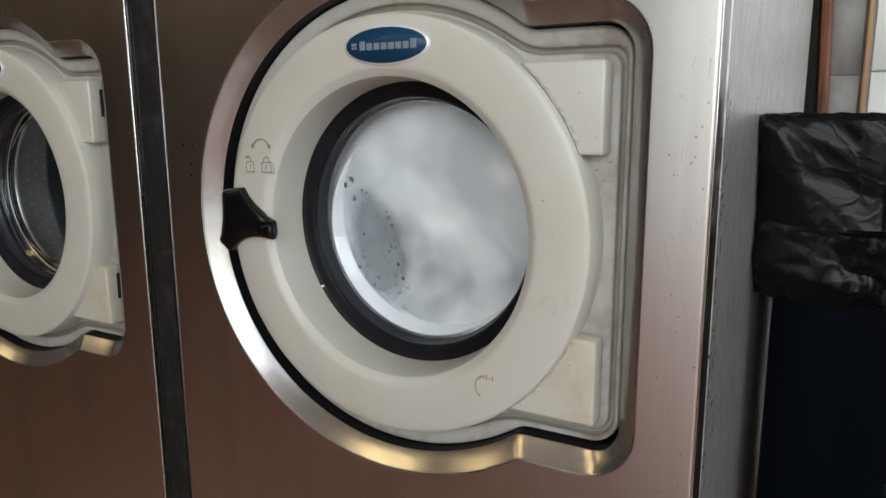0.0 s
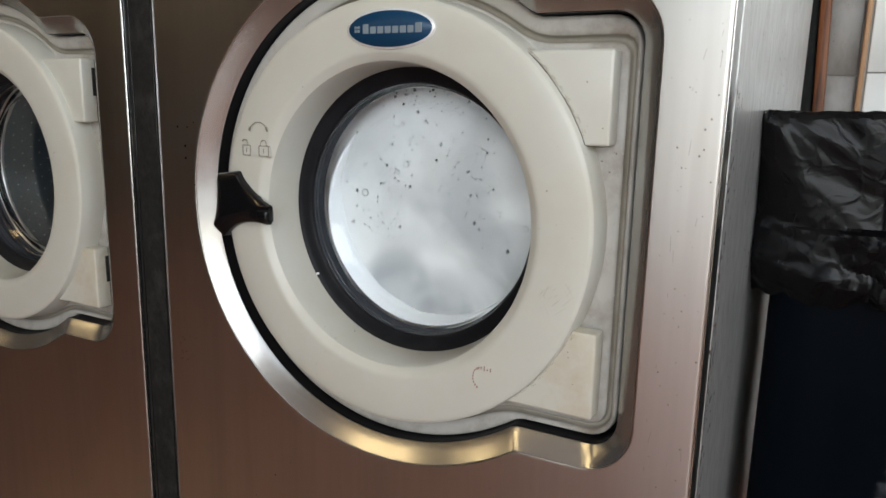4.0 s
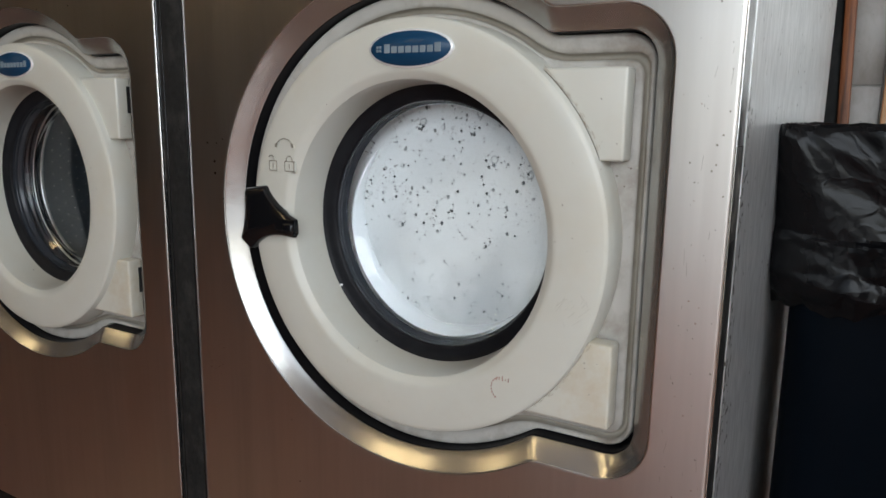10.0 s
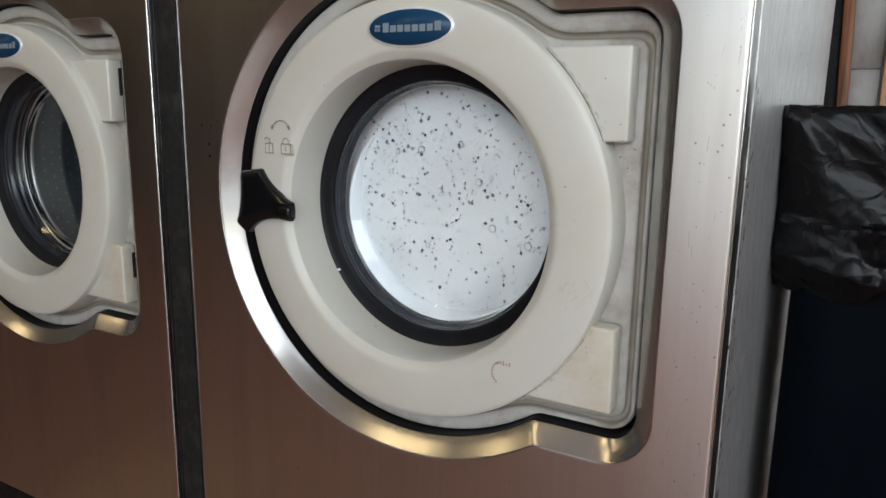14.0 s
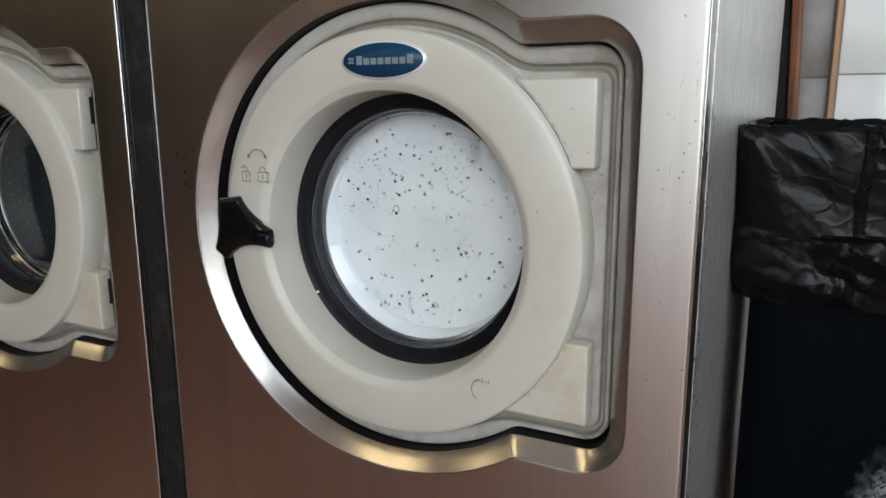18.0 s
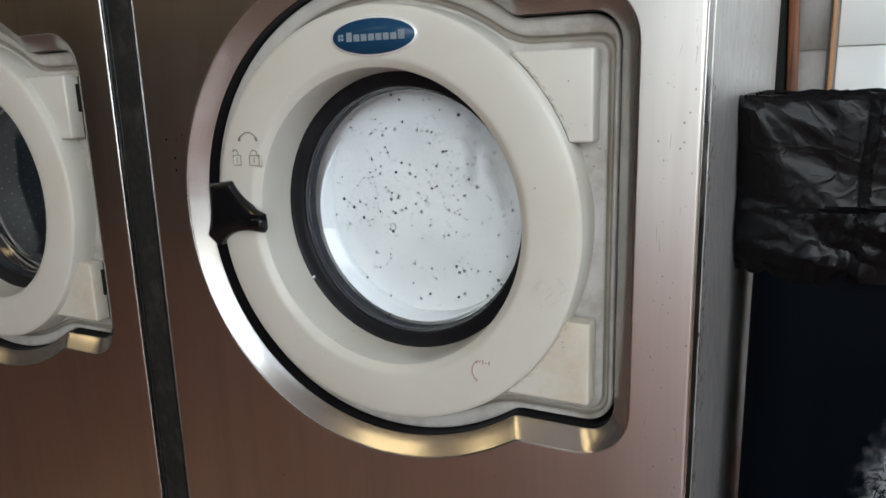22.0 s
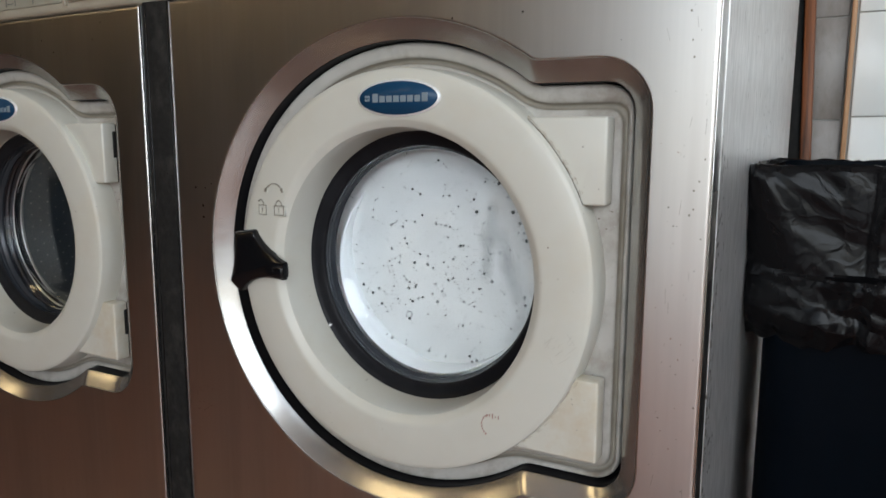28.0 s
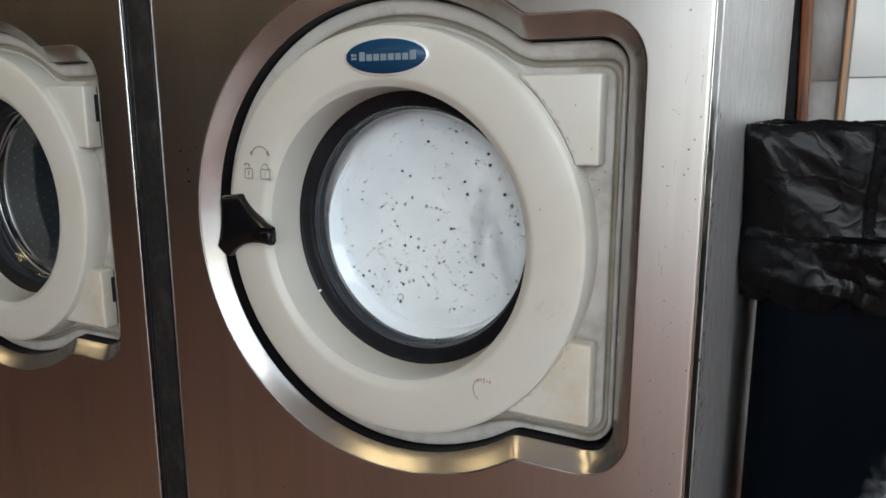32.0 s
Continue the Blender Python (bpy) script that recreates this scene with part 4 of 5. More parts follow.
for k in range(61):
    a = radians(140 + 180 * k / 60)
    w = math.sin(math.pi * k / 60)
    back = 0.024 * (1 - w) ** 2
    w = 0.04 + 0.42 * w * (1 + 0.2 * noise.noise(Vector((k * 0.23, 1, 0))))
    rows.append([((0.1405 - q * w) * math.cos(a), 0.0790 + max(y, back), (0.1405 - q * w) * math.sin(a)) for q, y in ((0.0, 0.0), (0.004, 0.0030), (0.009, 0.0078), (0.015, 0.0115), (0.021, 0.0150), (0.027, 0.0215), (0.031, 0.0260))])
loops(bm, rows, closed=False)
part("foam_rim", bm, FOAM_WHITE, suds, "packed white foam in the bend of the glass")


def bubble_sheet(name, count, z0, z1, seed, r0, r1, keep, tall=1.0, mat=BUBBLE):
    """Dark bubbles lying against the glass."""
    rng = random.Random(seed)
    bm = bmesh.new()
    tries = 0
    made = 0
    while made < count and tries < count * 30:
        tries += 1
        x, z = rng.uniform(-0.135, 0.135), rng.uniform(z0, z1)
        if rng.random() > keep(x, z):
            continue
        r = r0 * (r1 / r0) ** (rng.random() ** 2.6)
        ring = 10
        y = 0.0978
        rows = []
        for q, dy in ((1.0, 0.0012), (0.85, 0.0003), (0.45, -0.0002)):
            rows.append([(x + r * q * math.cos(2 * math.pi * i / ring), y + dy, z + r * q * tall * math.sin(2 * math.pi * i / ring)) for i in range(ring)])
        v = loops(bm, rows)
        bm.faces.new(v[-1])
        made += 1
    return tagged(part(name, bm, mat, suds, "dark round bubbles in foam"), kind="stuff")


bm = bmesh.new()
rows = []
for k, dy in ((1.0, 0.0010), (0.8, 0.0004), (0.5, 0.0)):
    rows.append([(0.074 * k * math.cos(a) * (1 + 0.25 * noise.noise(Vector((math.cos(a), math.sin(a), 1)))), 0.0966 + dy, 0.145 * k * math.sin(a) * (1 + 0.2 * noise.noise(Vector((math.cos(a), math.sin(a), 4))))) for a in [2 * math.pi * i / 40 for i in range(40)]])
v = loops(bm, rows)
bm.faces.new(v[-1])
thin_patch = part("thin_foam_patch", bm, FOAM_THIN, suds, "grey thin patch in the foam")

rng = random.Random(17)
bm = bmesh.new()
spots = [(-0.020, 0.066, 0.0034), (-0.008, 0.070, 0.0032), (-0.012, 0.048, 0.0022), (0.030, 0.010, 0.0022)]
for _ in range(130):
    a, q = rng.uniform(0, 2 * math.pi), rng.random() ** 0.4
    spots.append((0.038 * q * math.cos(a), 0.085 * q * math.sin(a) - 0.03, 0.00045 * 4.5 ** (rng.random() ** 2)))
for x, z, r in spots:
    bm.faces.new([bm.verts.new((x + r * math.cos(2 * math.pi * i / 9), 0.0960, z + 1.3 * r * math.sin(2 * math.pi * i / 9))) for i in range(9)])
tagged(part("drops", bm, DROP, thin_patch, "dark drops on the thin patch"), kind="stuff")

slow_bubbles = bubble_sheet("bubbles", 760, 0.17, 0.545, 5, 0.0005, 0.0023, lambda x, z: (0.35 + 0.65 * (0.5 + noise.noise(Vector((x * 14, 3, z * 14))))) * (1.0 if 0.29 < z < 0.43 else 0.5 if z > 0.4 else 0.42))
quick_bubbles = bubble_sheet("bubbles", 480, 0.15, 0.545, 9, 0.0006, 0.0021, lambda x, z: max(0.0, 0.5 + 0.9 * noise.noise(Vector((x * 12, 7, z * 9)))), 1.3, STREAK)

rng = random.Random(31)
# two flat patches with fold shade painted grey; they come down with the foam late on
for x, z, turn in ((0.070, 0.405, 8), (0.098, 0.375, -14)):
    bm = bmesh.new()
    loops(bm, [[(-0.034 + 0.0085 * i, 0.0, -0.14 + 0.0175 * j) for i in range(9)] for j in range(17)], closed=False)
    fold = part("fold_shade", bm, FOAM_FOLD_SHADE, foam_bed, "soft grey shade of a fold painted on the foam")
    fold.matrix_basis = pose(x, 0.0972, z, 0, turn, 0)

for holder, count in ((slow_bubbles, 9), (quick_bubbles, 26)):
    bm = bmesh.new()
    for _ in range(count):
        x, z, r = rng.uniform(-0.125, 0.125), rng.uniform(0.17, 0.54), 0.0016 * 3.2 ** rng.random()
        rows = [[(x + r * q * math.cos(2 * math.pi * i / 14), 0.0980 + dy, z + r * q * math.sin(2 * math.pi * i / 14)) for i in range(14)] for q, dy in ((1.0, 0.0010), (0.88, 0.0), (0.70, 0.0006))]
        loops(bm, rows)
    tagged(part("bubble_rims", bm, PALE_BUBBLE, holder, "pale grey rims of large bubbles"), kind="stuff")

# ---- room ----
def slab(name, dims, mat, bevel=0.0):
    return tagged(box_part(name, dims, mat, None, bevel), name.replace("_", " ") + " of the laundrette", "room", kind="structure")


RX0, RX1, RY0, RY1, RH = -7.2, 2.6, -3.2, 1.05, 2.75
slab("floor", (RX0 - 0.1, RX1 + 0.1, RY0 - 0.1, RY1 + 0.1, -0.06, 0.0), FLOOR)
slab("ceiling", (RX0 - 0.1, RX1 + 0.1, RY0 - 0.1, RY1 + 0.1, RH, RH + 0.08), CEILING)
slab("wall_west", (RX0 - 0.12, RX0, RY0, RY1, 0, 1.8), SCUFFED_WALL)
slab("wall_west_upper", (RX0 - 0.12, RX0, RY0, RY1, 1.8, RH), OCHRE)
slab("wall_north", (RX0, RX1, RY1, RY1 + 0.12, 0, RH), GROUT)


def opening_wall(name, along_x, fixed, a0, a1, w0, w1, z0, z1, mat):
    """A wall with one opening: four pieces round it."""
    bm = bmesh.new()
    for p, q, r, s in ((a0, w0, 0, RH), (w1, a1, 0, RH), (w0, w1, 0, z0), (w0, w1, z1, RH)):
        if along_x:
            box(bm, p, q, fixed, fixed + 0.12, r, s)
        else:
            box(bm, fixed, fixed + 0.12, p, q, r, s)
    return tagged(part(name, bm, mat, None, "", False), name.replace("_", " ") + " with an opening for an added light", "wall", kind="structure")


# the street side, unseen: openings for added fill lights and a window, then dark panelling
for name, mat, pieces in (
    ("wall_south", PLASTER, ((-0.45, -0.35, 1.02, RH), (-0.35, 0.45, 2.20, RH), (0.40, 0.45, 1.02, 2.20), (0.45, 2.28, 2.50, RH), (2.28, RX1, 1.02, RH))),
    ("wall_south_lower", SCUFFED_WALL, ((-0.45, -0.35, 0, 1.02), (0.40, 0.73, 0, 1.02), (1.71, RX1, 0, 1.02), (-0.35, 0.40, 0, 0.05), (0.73, 1.71, 0, 0.05))),
):
    bm = bmesh.new()
    for p, q, r, t in pieces:
        box(bm, p, q, RY0 - 0.12, RY0, r, t)
    tagged(part(name, bm, mat, None, "", False), "unseen street wall with openings for added lights and a window", "wall", kind="structure")
slab("wall_southwest", (RX0, -0.45, RY0 - 0.12, RY0, 0, 1.95), BROWN_WALL)
slab("wall_southwest_upper", (RX0, -0.45, RY0 - 0.12, RY0, 1.95, RH), OCHRE)


def ceiling_light(x, y):
    root = tagged(empty("ceiling_light", (x, y, RH)), "long ceiling light with a warm glowing diffuser", "ceiling light", "ceiling lights")
    box_part("frame", (-0.60, 0.60, -0.15, 0.15, -0.05, 0.0), PLASTER, root, 0.004)
    box_part("diffuser", (-0.57, 0.57, -0.13, 0.13, -0.075, -0.051), WARM, root, 0.006, "warm glowing diffuser")
    return root


first_light = ceiling_light(-1.80, -2.46)
copy_thing(first_light, pose(-4.20, -2.46, RH))
# the east opening is made up, to let the added side light in
opening_wall("wall_east", False, RX1, RY0, RY1, -2.3, -0.3, 1.05, 2.5, PLASTER)
tagged(box_part("ground", (-60, 60, -60, RY0 - 0.25, -0.12, -0.02), GROUT, None, 0.0), "pale paving outside the shop window", "ground", kind="structure")


# ---- wall details beside the machine ----
WALL_Y = 1.05
white_tiles = tagged(empty("tiled_wall", (0, 0, 0)), "white glazed wall tiles in level courses", "tiles", kind="structure")


def tile_mesh(w, h, mat):
    bm = box(bmesh.new(), 0, w, -0.004, 0, 0, h, 0.0015, 2)
    ob = part("tile", bm, mat)
    me = ob.data
    bpy.data.objects.remove(ob)
    return me


def lay_tiles(parent, me, xs, zs):
    for x in xs:
        for z in zs:
            ob = new("tile", me)
            ob.parent = parent
            ob.location = (x, WALL_Y - 0.001, z)


TH = 0.2085
Z_ROWS = [ZC + 0.2035 - TH * 4 + TH * k for k in range(0, 8)]
lay_tiles(white_tiles, tile_mesh(0.2055, TH - 0.0028, TILE), [0.458 + 0.2083 * i for i in range(10)], Z_ROWS)
grey_tiles = tagged(empty("grey_tiled_strip", (0, 0, 0)), "narrow strip of grimy grey wall tiles", "tiles", kind="structure")
lay_tiles(grey_tiles, tile_mesh(0.094, TH - 0.0028, TILE_GREY), [0.347], [z - 0.006 for z in Z_ROWS])
back_tiles = tagged(empty("tiled_wall", (0, 0, 0)), "grey wall tiles above the machines, darkened for shade", "tiles", kind="structure")
lay_tiles(back_tiles, tile_mesh(0.2055, TH - 0.0028, TILE_SHADED), [0.347 - 0.2083 * (i + 1) for i in range(20)], [ZC + 1.16 - 3 * TH])
lay_tiles(back_tiles, tile_mesh(0.2055, 0.052, MAROON), [0.347 - 0.2083 * (i + 1) for i in range(20)], [ZC + 1.16])
lay_tiles(back_tiles, tile_mesh(0.2055, TH - 0.0028, TILE_SHADED), [0.347 - 0.2083 * (i + 1) for i in range(20)], [ZC + 1.16 - TH, ZC + 1.16 - 2 * TH])

trim_strip = tagged(box_part("trim_strip", (0.4440, 0.4535, WALL_Y - 0.026, WALL_Y - 0.001, 0, 2.3), WOOD_PALE, None, 0.002), "thin pale wooden edge strip on the tiled wall", "trim", kind="structure")

bm = bmesh.new()
box(bm, -0.0096, 0.0105, -0.022, 0.022, 0, 1.30, 0.002)
plank = part("wooden_plank", bm, WOOD, None)
plank.matrix_world = pose(0.412, 1.0, 0.0, 0, -2.2, 0)
tagged(plank, "reddish varnished wooden plank leaning behind the machine", "plank")
# black strip added for the shade in the gap behind the machine
bm = bmesh.new()
box(bm, -0.016, 0.016, -0.012, 0.012, 0, 1.32, 0.002)
gap_strip = part("gap_shade", bm, SEAM, None)
gap_strip.matrix_world = pose(0.3865, 1.012, 0.0, 0, -2.2, 0)
tagged(gap_strip, "black strip standing for the shaded gap beside the plank", "batten")

# ---- rubbish bin ----
BX0, BX1, BY0, BY1, BTOP = 0.3655, 0.82, 0.265, 0.61, ZC + 0.1215


def round_rect(x0, x1, y0, y1, c, n=12, step=0.006):
    pts = []
    for cx, cy, a0 in ((x1 - c, y1 - c, 0), (x0 + c, y1 - c, 90), (x0 + c, y0 + c, 180), (x1 - c, y0 + c, 270)):
        for k in range(n + 1):
            a = radians(a0 + 90 * k / n)
            pts.append((cx + c * math.cos(a), cy + c * math.sin(a)))
    out = []
    for i, p in enumerate(pts):
        q = pts[(i + 1) % len(pts)]
        length = math.hypot(q[0] - p[0], q[1] - p[1])
        m = max(1, int(length / step))
        out += [(p[0] + (q[0] - p[0]) * k / m, p[1] + (q[1] - p[1]) * k / m) for k in range(m)]
    return out


bin_thing = empty("rubbish_bin", (0, 0, 0))
tagged(bin_thing, "tall dark blue plastic bin lined with a black bag", "bin")
bm = bmesh.new()
rings = []
for inset, z in ((0.03, 0.0), (0.022, 0.012), (0.0, BTOP), (0.004, BTOP), (0.026, 0.03)):
    rings.append([(x, y, z) for x, y in round_rect(BX0, BX1 - inset, BY0 + inset * 0.3, BY1 - inset, 0.045)])
n0 = min(len(r) for r in rings)
rings = [[r[int(i * len(r) / n0)] for i in range(n0)] for r in rings]
v = loops(bm, rings)
bm.faces.new(v[0])
bm.faces.new(v[-1])
sharp(part("bin_body", bm, BIN, bin_thing), 40)

box_part("bin_rib", (BX0 + 0.05, BX1 - 0.05, BY0 - 0.001, BY0 + 0.012, BTOP - 0.03, BTOP - 0.012), BIN, bin_thing, 0.003)
bag_thing = tagged(empty("rubbish_bag", (0, 0, 0)), "crumpled black plastic bag folded over the rim of the bin", "rubbish bag")


def bag_ring(corner):
    """Outline of the bag with its own corner towards the machine; always the same count."""
    x0, x1, y0, y1 = 0.3420, BX1 + 0.002, BY0 - 0.004, BY1 + 0.002
    places = []
    for cx, cy, a0, c in ((x1 - 0.02, y1 - 0.02, 0, 0.02), (x0 + 0.03, y1 - 0.03, 90, 0.03), (x0 + corner, y0 + corner, 180, corner), (x1 - 0.02, y0 + 0.02, 270, 0.02)):
        n = 34 if a0 == 180 else 8
        places.append([(cx + c * math.cos(radians(a0 + 90 * k / n)), cy + c * math.sin(radians(a0 + 90 * k / n))) for k in range(n + 1)])
    out = []
    for k, arc in enumerate(places):
        p, q = arc[-1], places[(k + 1) % 4][0]
        n = 150 if k == 2 else 60
        out += arc[:-1] + [(p[0] + (q[0] - p[0]) * i / n, p[1] + (q[1] - p[1]) * i / n) for i in range(n)]
    return out


bm = bmesh.new()
base = bag_ring(0.04)
cxm, cym = (BX0 + BX1) / 2, (BY0 + BY1) / 2
rings = []
steps = [(-0.02, -0.16), (-0.018, -0.10), (-0.014, -0.05), (-0.010, -0.02), (-0.005, -0.003), (0.0, 0.0015), (0.0035, 0.0018), (0.0065, -0.001), (0.0085, -0.006)]
steps += [(0.0085, -0.006 - 0.003 * k) for k in range(1, 70)]


def facets(u, v, seed):
    """Flat triangles of random height on a skewed lattice, between -1 and 1."""
    k = 0.366 * (u + v)
    i, j = math.floor(u + k), math.floor(v + k)
    f, g = u + k - i, v + k - j

    def at(p, q):
        return random.Random(p * 7919 + q * 104729 + seed * 31).uniform(-1, 1)
    if f > g:
        return at(i, j) * (1 - f) + at(i + 1, j) * (f - g) + at(i + 1, j + 1) * g
    return at(i, j) * (1 - g) + at(i, j + 1) * (g - f) + at(i + 1, j + 1) * f


def crumple(s, z):
    """Flat facets of three sizes; s runs along the rim."""
    gather = 0.0020 * max(0.0, 1.0 + z / 0.06) * facets(s * 46 + z * 30, z * 12, 4)
    return gather + 0.0032 * facets(s * 17 + z * 6, z * 13, 1) + 0.0006 * facets(s * 52 + z * 30, z * 44, 2)


run = [0.0]
for p, q in zip(base, base[1:]):
    run.append(run[-1] + math.hypot(q[0] - p[0], q[1] - p[1]))
for si, (out, dz) in enumerate(steps):
    ring = []
    hang = bag_ring(0.010 + 0.5 * max(0.0, -dz))
    for i, (x, y) in enumerate(hang):
        before, after = hang[i - 1], hang[(i + 1) % len(hang)]
        nx, ny = after[1] - before[1], before[0] - after[0]
        ln = math.hypot(nx, ny) or 1
        nx, ny = nx / ln, ny / ln
        o, lift = out, 0.0
        front = 1.0 if y < cym and x > 0.36 else 0.0
        shift = front * (0.05 * dz + 0.006 * noise.noise(Vector((dz * 14, 0.4, 2)))) * math.exp(-((x - 0.480) / 0.04) ** 2)
        if si > 4:
            grow = min(1.0, (si - 4) / 6)
            o += crumple(run[i], dz) * grow
            # the loose end of the bag overlaps the front and ends in one sharp upright fold
            w = x - 0.480
            if w > 0:
                o += front * grow * (0.0050 * math.exp(-w / 0.05) * min(1.0, w / 0.0075) + 0.0055 * min(1.0, w / 0.012) * max(0.0, 1 + dz / 0.085) * facets(x * 62 + dz * 40, dz * 50 - x * 20, 11))
            else:
                o -= front * grow * 0.0025 * math.exp(w / 0.012) * min(1.0, -w / 0.005)
        if si > 7:
            # gathers that run down from the corner beside the machine
            p = math.atan2(x - 0.345, 0.012 - dz)
            o += front * 0.0022 * max(0.0, 1 - math.hypot(x - 0.345, dz) / 0.12) * facets(p * 7, 0.5, 12)
        if si > 8:
            # the lower end is folded up, its edge lying over the skirt
            edge = 0.127 + 0.006 * facets(x * 16, 0.2, 13) - 0.10 * max(0.0, 0.43 - x)
            k = max(0.0, min(1.0, (-dz - edge) / 0.004))
            q = max(0.0, min(1.0, (-dz - edge) / (0.213 - edge)))
            o += k * (0.0065 + 0.008 * math.sin(q * math.pi) - 0.010 * q ** 3 + 0.0075 * facets(run[i] * 15 + dz * 8, dz * 26 + run[i] * 9, 5) + 0.0026 * facets(run[i] * 40, dz * 60 - run[i] * 18, 6))
            lift = q * (0.012 * facets(x * 18, y * 14, 14) + 0.006 * facets(x * 60, y * 50, 15) + 0.03 * max(0.0, x - 0.55))
        if 4 <= si <= 9:
            lift = 0.0022 * facets(run[i] * 26, 0.3 + si * 0.2, 7) + 0.0016 * facets(run[i] * 110, 0.3 + si * 0.3, 8)
        ring.append((max(x + shift + nx * o, 0.3350 + 0.0265 * (y - 0.0425)), y + ny * o, BTOP + dz + lift))
    rings.append(ring)
loops(bm, rings[3:])
sharp(part("bag_skirt", bm, BAG, bag_thing, "crumpled skirt hanging outside the bin"), 16)
bm = bmesh.new()
loops(bm, rings[:4])
part("inner_lining", bm, BAG, bag_thing)

# ---- strip between the machines ----
filler = tagged(empty("filler_strip", (0, 0, 0)), "scuffed black filler strip between two machines", "filler strip")
box_part("strip_face", (X1 - PITCH + 0.0012, X0 - 0.0012, 0.004, 0.03, 0.10, ZC + Z1 + 0.004), FILLER, filler, 0.002)
for x in (X1 - PITCH + 0.0075, X0 - 0.0085):
    box_part("edge_bead", (x, x + 0.0012, 0.0032, 0.008, 0.10, ZC + Z1 + 0.002), BLACK_PLASTIC, filler, 0.0004)

# ---- small marks on the near door ----
bm = bmesh.new()
for k in range(9):
    a = radians(110 + 130 * k / 8)
    px, pz = 0.1215 + 0.0100 * math.cos(a), -0.1545 + 0.0120 * math.sin(a)
    box(bm, px - 0.0004, px + 0.0004, -0.0083, -0.0045, pz - 0.0009, pz + 0.0009)
for k in range(5):
    box(bm, 0.117 + 0.0035 * k, 0.1175 + 0.0035 * k, -0.0083, -0.0045, -0.1460 + 0.0012 * (k % 2), -0.1432 + 0.0012 * (k % 3))
part("pen_scribble", bm, RED, near_door, "faded pen scribble", False)
bm = bmesh.new()
disc(bm, -0.1345, 0.0488, -0.088, 0.0016, 0.003, 10)
part("white_speck", bm, SPECK, near_door, "white speck on the seal")


def strokes(name, places, mat, parent, label, width=0.0002):
    """Short thin scratches: x, z, length, angle, y."""
    bm = bmesh.new()
    for x, z, length, angle, y in places:
        u = Vector((math.cos(radians(angle)), 0, math.sin(radians(angle)))) * length / 2
        w = Vector((-math.sin(radians(angle)), 0, math.cos(radians(angle)))) * width
        c = Vector((x, y, z))
        bm.faces.new([bm.verts.new(c + p) for p in (u + w, -u + w, -u - w, u - w)])
    return tagged(part(name, bm, mat, parent, label, False), kind="stuff")


rng = random.Random(21)
strokes("scratches", [(0.196 + rng.uniform(-0.014, 0.014), -0.058 + rng.uniform(-0.014, 0.014), rng.uniform(0.003, 0.016), rng.choice((38, 44, 52, 60, 118)) + rng.uniform(-8, 8), -0.0080) for _ in range(16)], SCRATCH, near_door, "fine scratches in the enamel", 0.00014)
strokes("scuffs", [(-0.315 + rng.uniform(-0.018, 0.018), -0.205 + rng.uniform(-0.022, 0.022), rng.uniform(0.001, 0.006), rng.uniform(0, 180), -0.0003) for _ in range(16)], STEEL_EDGE, near_machine, "pale scuffs on the steel")
strokes("edge_wear", [(r * math.cos(a), r * math.sin(a), rng.uniform(0.001, 0.007), math.degrees(a) + 90 + rng.uniform(-6, 6), 0.0060) for a, r in [(radians(rng.uniform(24, 49)), 0.2305 + 0.0045 * rng.random() ** 2) for _ in range(55)]], BROWN_DIRT, near_door, "grime and chips along the ring", 0.00022)
strokes("dark_gap", [(0.2302 * math.cos(radians(a)), 0.2302 * math.sin(radians(a)), 0.0046, a + 90, 0.0056) for a in [23.0 + k for k in range(26)]], DIRT, near_door, "dark gap between ring and hinge cover", 0.00028)
strokes("lower_chips", [(r * math.cos(a), r * math.sin(a), rng.uniform(0.001, 0.006), math.degrees(a) + 90 + rng.uniform(-9, 9), 0.0060) for a, r in [(radians(rng.uniform(-52, -24)), 0.2300 + 0.004 * rng.random() ** 2) for _ in range(46)]], BROWN_DIRT, near_door, "brown chips beside the lower hinge cover", 0.0002)


bm = bmesh.new()
loops(bm, [[(-0.10 + 0.02 * i, 0.0, -0.16 + 0.02 * j) for i in range(11)] for j in range(17)], closed=False)
worn = part("worn_patch", bm, WORN, bin_thing, "grey worn patch on the plastic")
worn.location = (0.548, BY0 - 0.0020, 0.350)
strokes("scuffing", [(0.535 + rng.gauss(0, 0.018), 0.370 + rng.gauss(0, 0.04), rng.uniform(0.002, 0.014), rng.gauss(60, 45), BY0 - 0.0026) for _ in range(150)], BIN, bin_thing, "dark scratches across the worn patch", 0.0006)


strokes("water_marks", [(rng.uniform(0.288, 0.329), rng.uniform(-0.30, 0.31), rng.uniform(0.002, 0.016), rng.gauss(90, 6), -0.0003) for _ in range(20)], GRIME_AND_SHADE, near_machine, "faint upright water marks on the steel", 0.00014)


def dots(name, places, mat, parent, label):
    """Tiny flat spots: x, y, z, radius, facing -y."""
    bm = bmesh.new()
    for x, y, z, r in places:
        turn = rng.uniform(0, 1)
        bm.faces.new([bm.verts.new((x + r * (1 + 0.3 * (k % 2)) * math.cos(turn + k * math.pi / 4), y, z + r * 1.3 * math.sin(turn + k * math.pi / 4))) for k in range(8)])
    return tagged(part(name, bm, mat, parent, label, False), kind="stuff")


dots("dirt_spots", [(x, bow(x) - 0.0003, z, r) for x, z, r in [(rng.uniform(0.290, 0.329), rng.uniform(-0.30, 0.32), 0.00025 * 4 ** rng.random()) for _ in range(48)]], GRIME_AND_SHADE, near_machine, "small dirt spots on the steel")
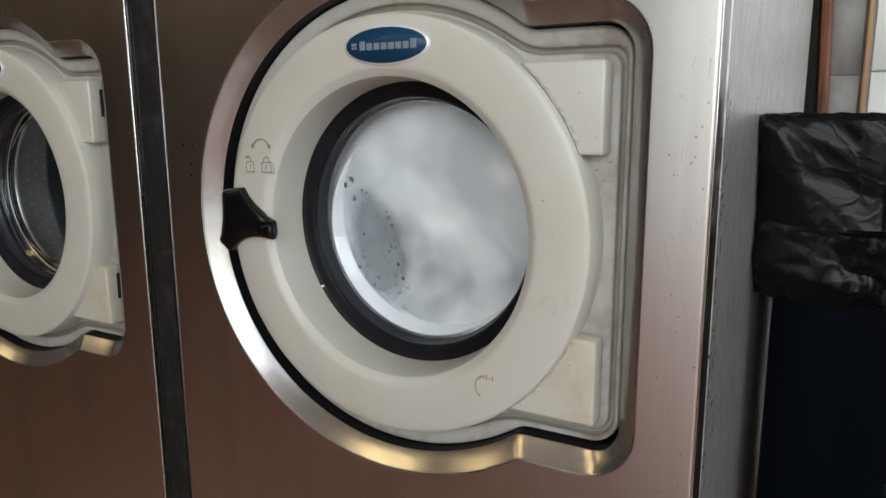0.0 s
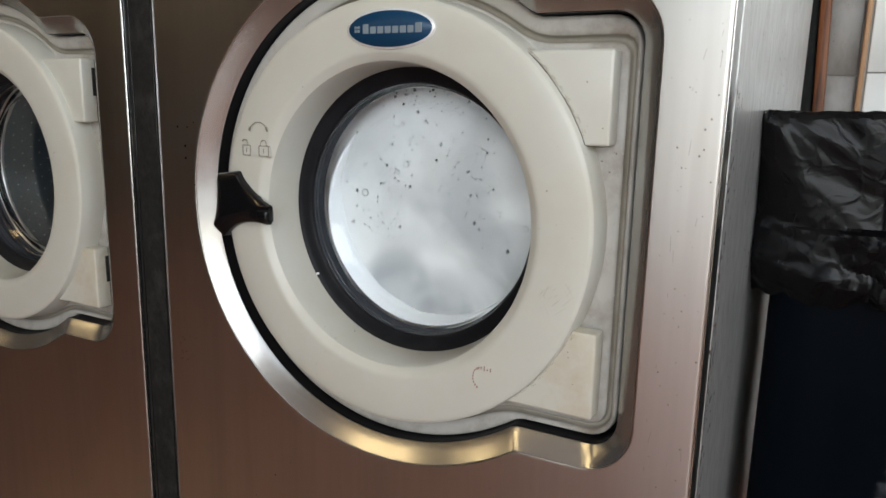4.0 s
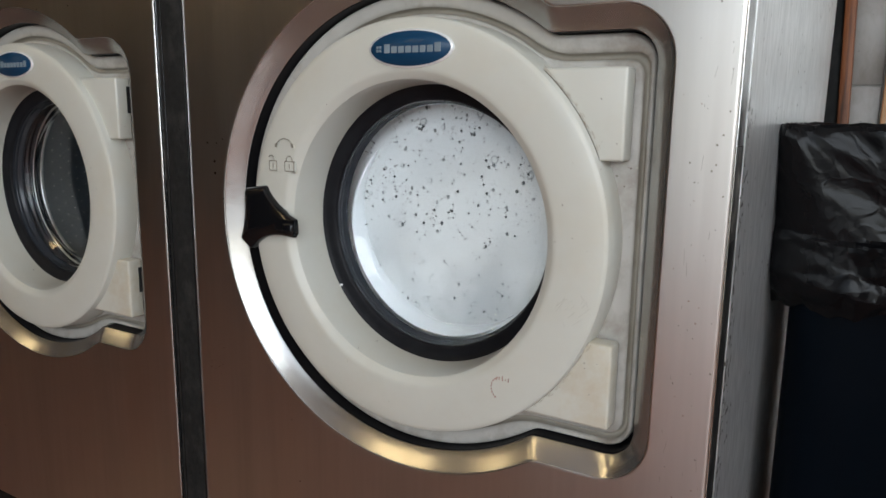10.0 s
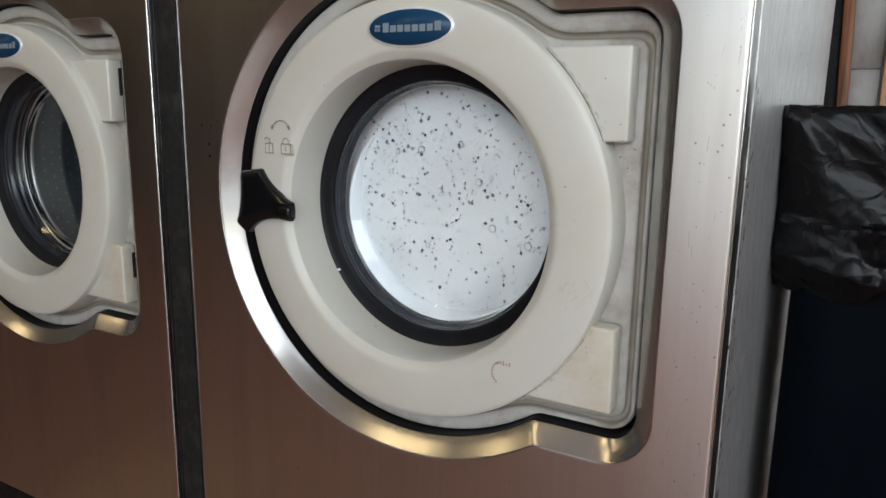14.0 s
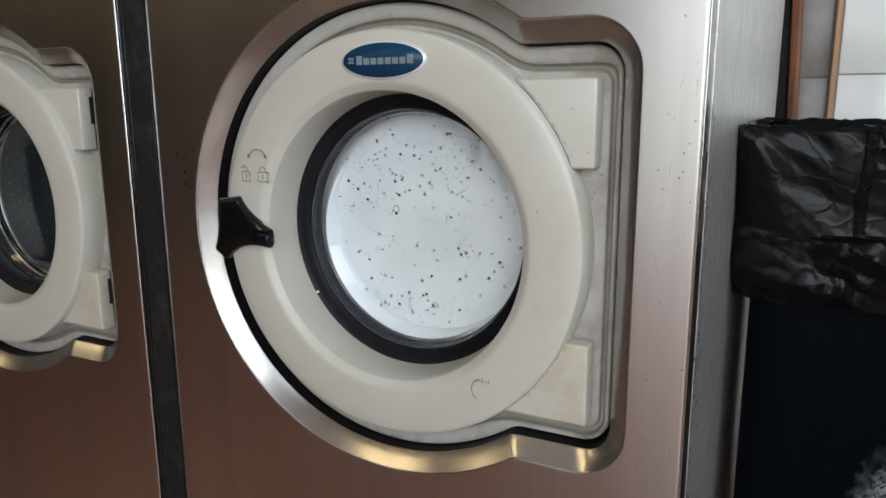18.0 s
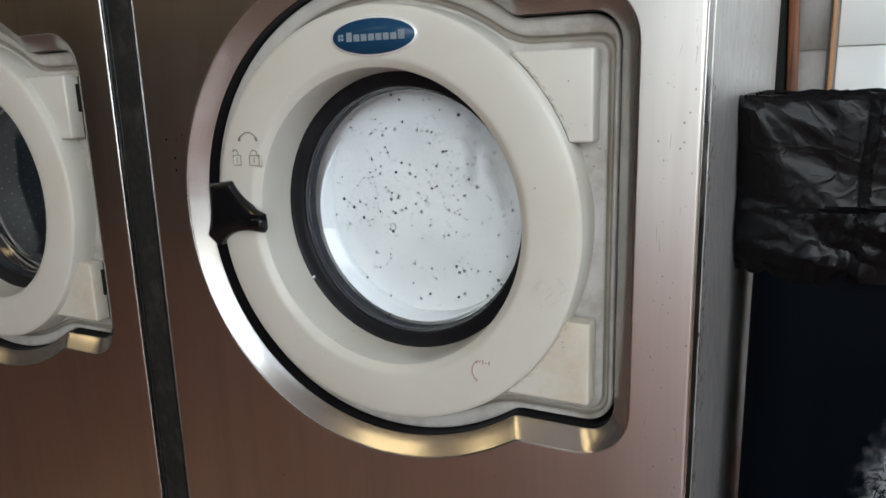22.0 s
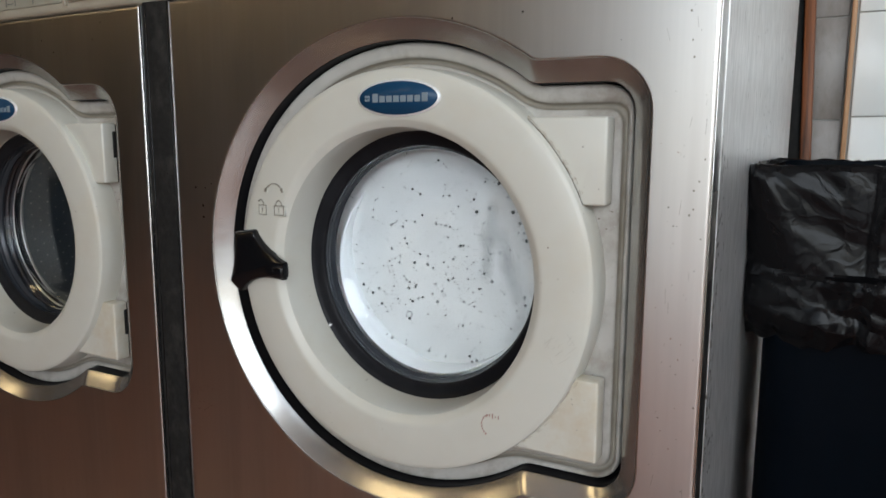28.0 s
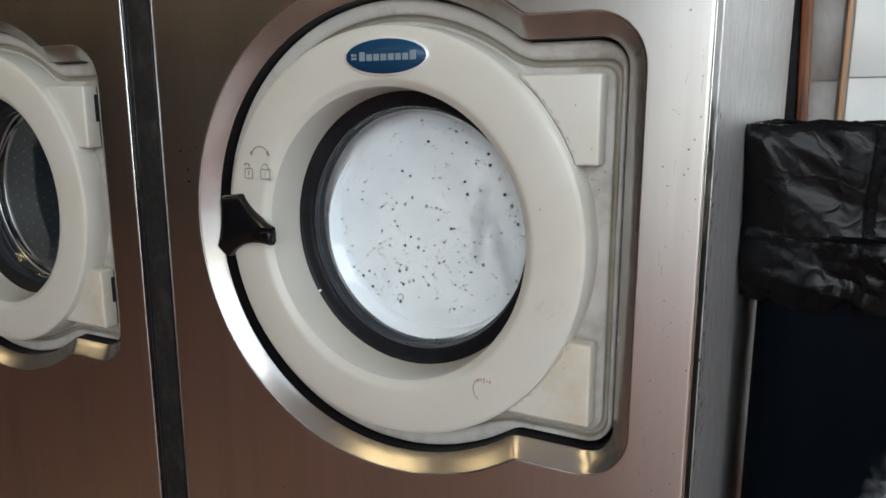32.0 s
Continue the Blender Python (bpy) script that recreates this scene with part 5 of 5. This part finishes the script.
dots("rust_spots", [(x, bow(x) - 0.0003, z, r) for x, z, r in [(rng.uniform(0.285, 0.330), rng.uniform(-0.35, 0.20), 0.0003 * 3 ** rng.random()) for _ in range(16)]], RUST, near_machine, "faint rust spots on the steel")
dots("flange_spots", [(rng.uniform(0.236, 0.243), 0.0308, rng.uniform(-0.085, 0.085), 0.0003 * 3 ** rng.random()) for _ in range(24)], SCRATCH, near_door, "dirt spots on the flange")
dots("cover_spots", [(rng.uniform(0.205, 0.230), 0.0062, rng.choice((rng.uniform(0.09, 0.16), rng.uniform(-0.17, -0.11))), 0.0003 * 3 ** rng.random()) for _ in range(7)], GRIME_AND_SHADE, near_door, "dirt spots on the hinge covers")


def side_marks(name, places, mat, label):
    """Upright nicks on the side sheet: y, z, length, half width."""
    bm = bmesh.new()
    for y, z, length, w in places:
        x = 0.3344 + (BODY_X1 - 0.3344) * (y - 0.0425) / (BODY_Y1 - 0.0425) + 0.0003
        bm.faces.new([bm.verts.new((x, y + p * w + q * 0.1 * length, z + q * length / 2)) for p, q in ((-1, -1), (1, -0.8), (0.7, 1), (-0.6, 0.8))])
    return tagged(part(name, bm, mat, near_machine, label, False), kind="stuff")


side_marks("pale_nicks", [(rng.uniform(0.05, 0.62), rng.uniform(-0.05, 0.40), 0.0015 * 5 ** rng.random(), rng.uniform(0.0004, 0.0018)) for _ in range(340)], PALE, "pale upright nicks in the side sheet")
side_marks("dark_nicks", [(rng.uniform(0.05, 0.62), rng.uniform(-0.05, 0.40), 0.002 * 6 ** rng.random(), rng.uniform(0.0003, 0.0013)) for _ in range(130)], NICK, "dark upright nicks in the side sheet")
side_marks("seam_dirt", [(0.045 + 0.022 * rng.random() ** 2, rng.uniform(-0.30, 0.16), 0.002 * 5 ** rng.random(), rng.uniform(0.0006, 0.003)) for _ in range(110)], DIRT, "black dirt along the seam")

# ---- movement ----
def motions():
    slide = [(0, 0.0, 0), (0.6, -0.008, 9), (1.2, -0.014, -7), (1.8, -0.022, 8), (2.5, -0.032, -6), (3.3, -0.045, 6), (4.2, -0.062, -4), (5.2, -0.085, 3), (6.5, -0.115, -2), (8.0, -0.150, 0), (10.0, -0.185, 0), (12.0, -0.215, 0), (15.0, -0.252, 0), (18.0, -0.285, 0), (21.0, -0.320, 0), (25.0, -0.360, 0), (28.0, -0.378, 0), (32.0, -0.402, 0)]
    walk(foam_bed, [(t, pose(0, 0, z, 0, a, 0)) for t, z, a in slide])
    walk(slow_bubbles, [(t, pose(0, 0, z, 0, 0, 0)) for t, z, a in slide])
    quick = [(0, 0.0), (2.6, -0.03), (3.6, -0.15), (4.5, -0.23), (5.5, -0.265), (7.0, -0.30), (9.0, -0.33), (11.0, -0.37), (14.0, -0.45), (17.0, -0.58), (21.0, -0.70), (32.0, -0.72)]
    walk(quick_bubbles, [(t, pose(0, 0, z)) for t, z in quick])
    patch = [(0, -0.088, -0.020), (0.3, -0.086, -0.04), (0.6, -0.078, -0.085), (1.0, -0.066, -0.17), (1.6, -0.06, -0.23), (32.0, -0.06, -0.23)]
    walk(thin_patch, [(t, pose(x, 0, z, 0, -18, 0)) for t, x, z in patch])


motions()
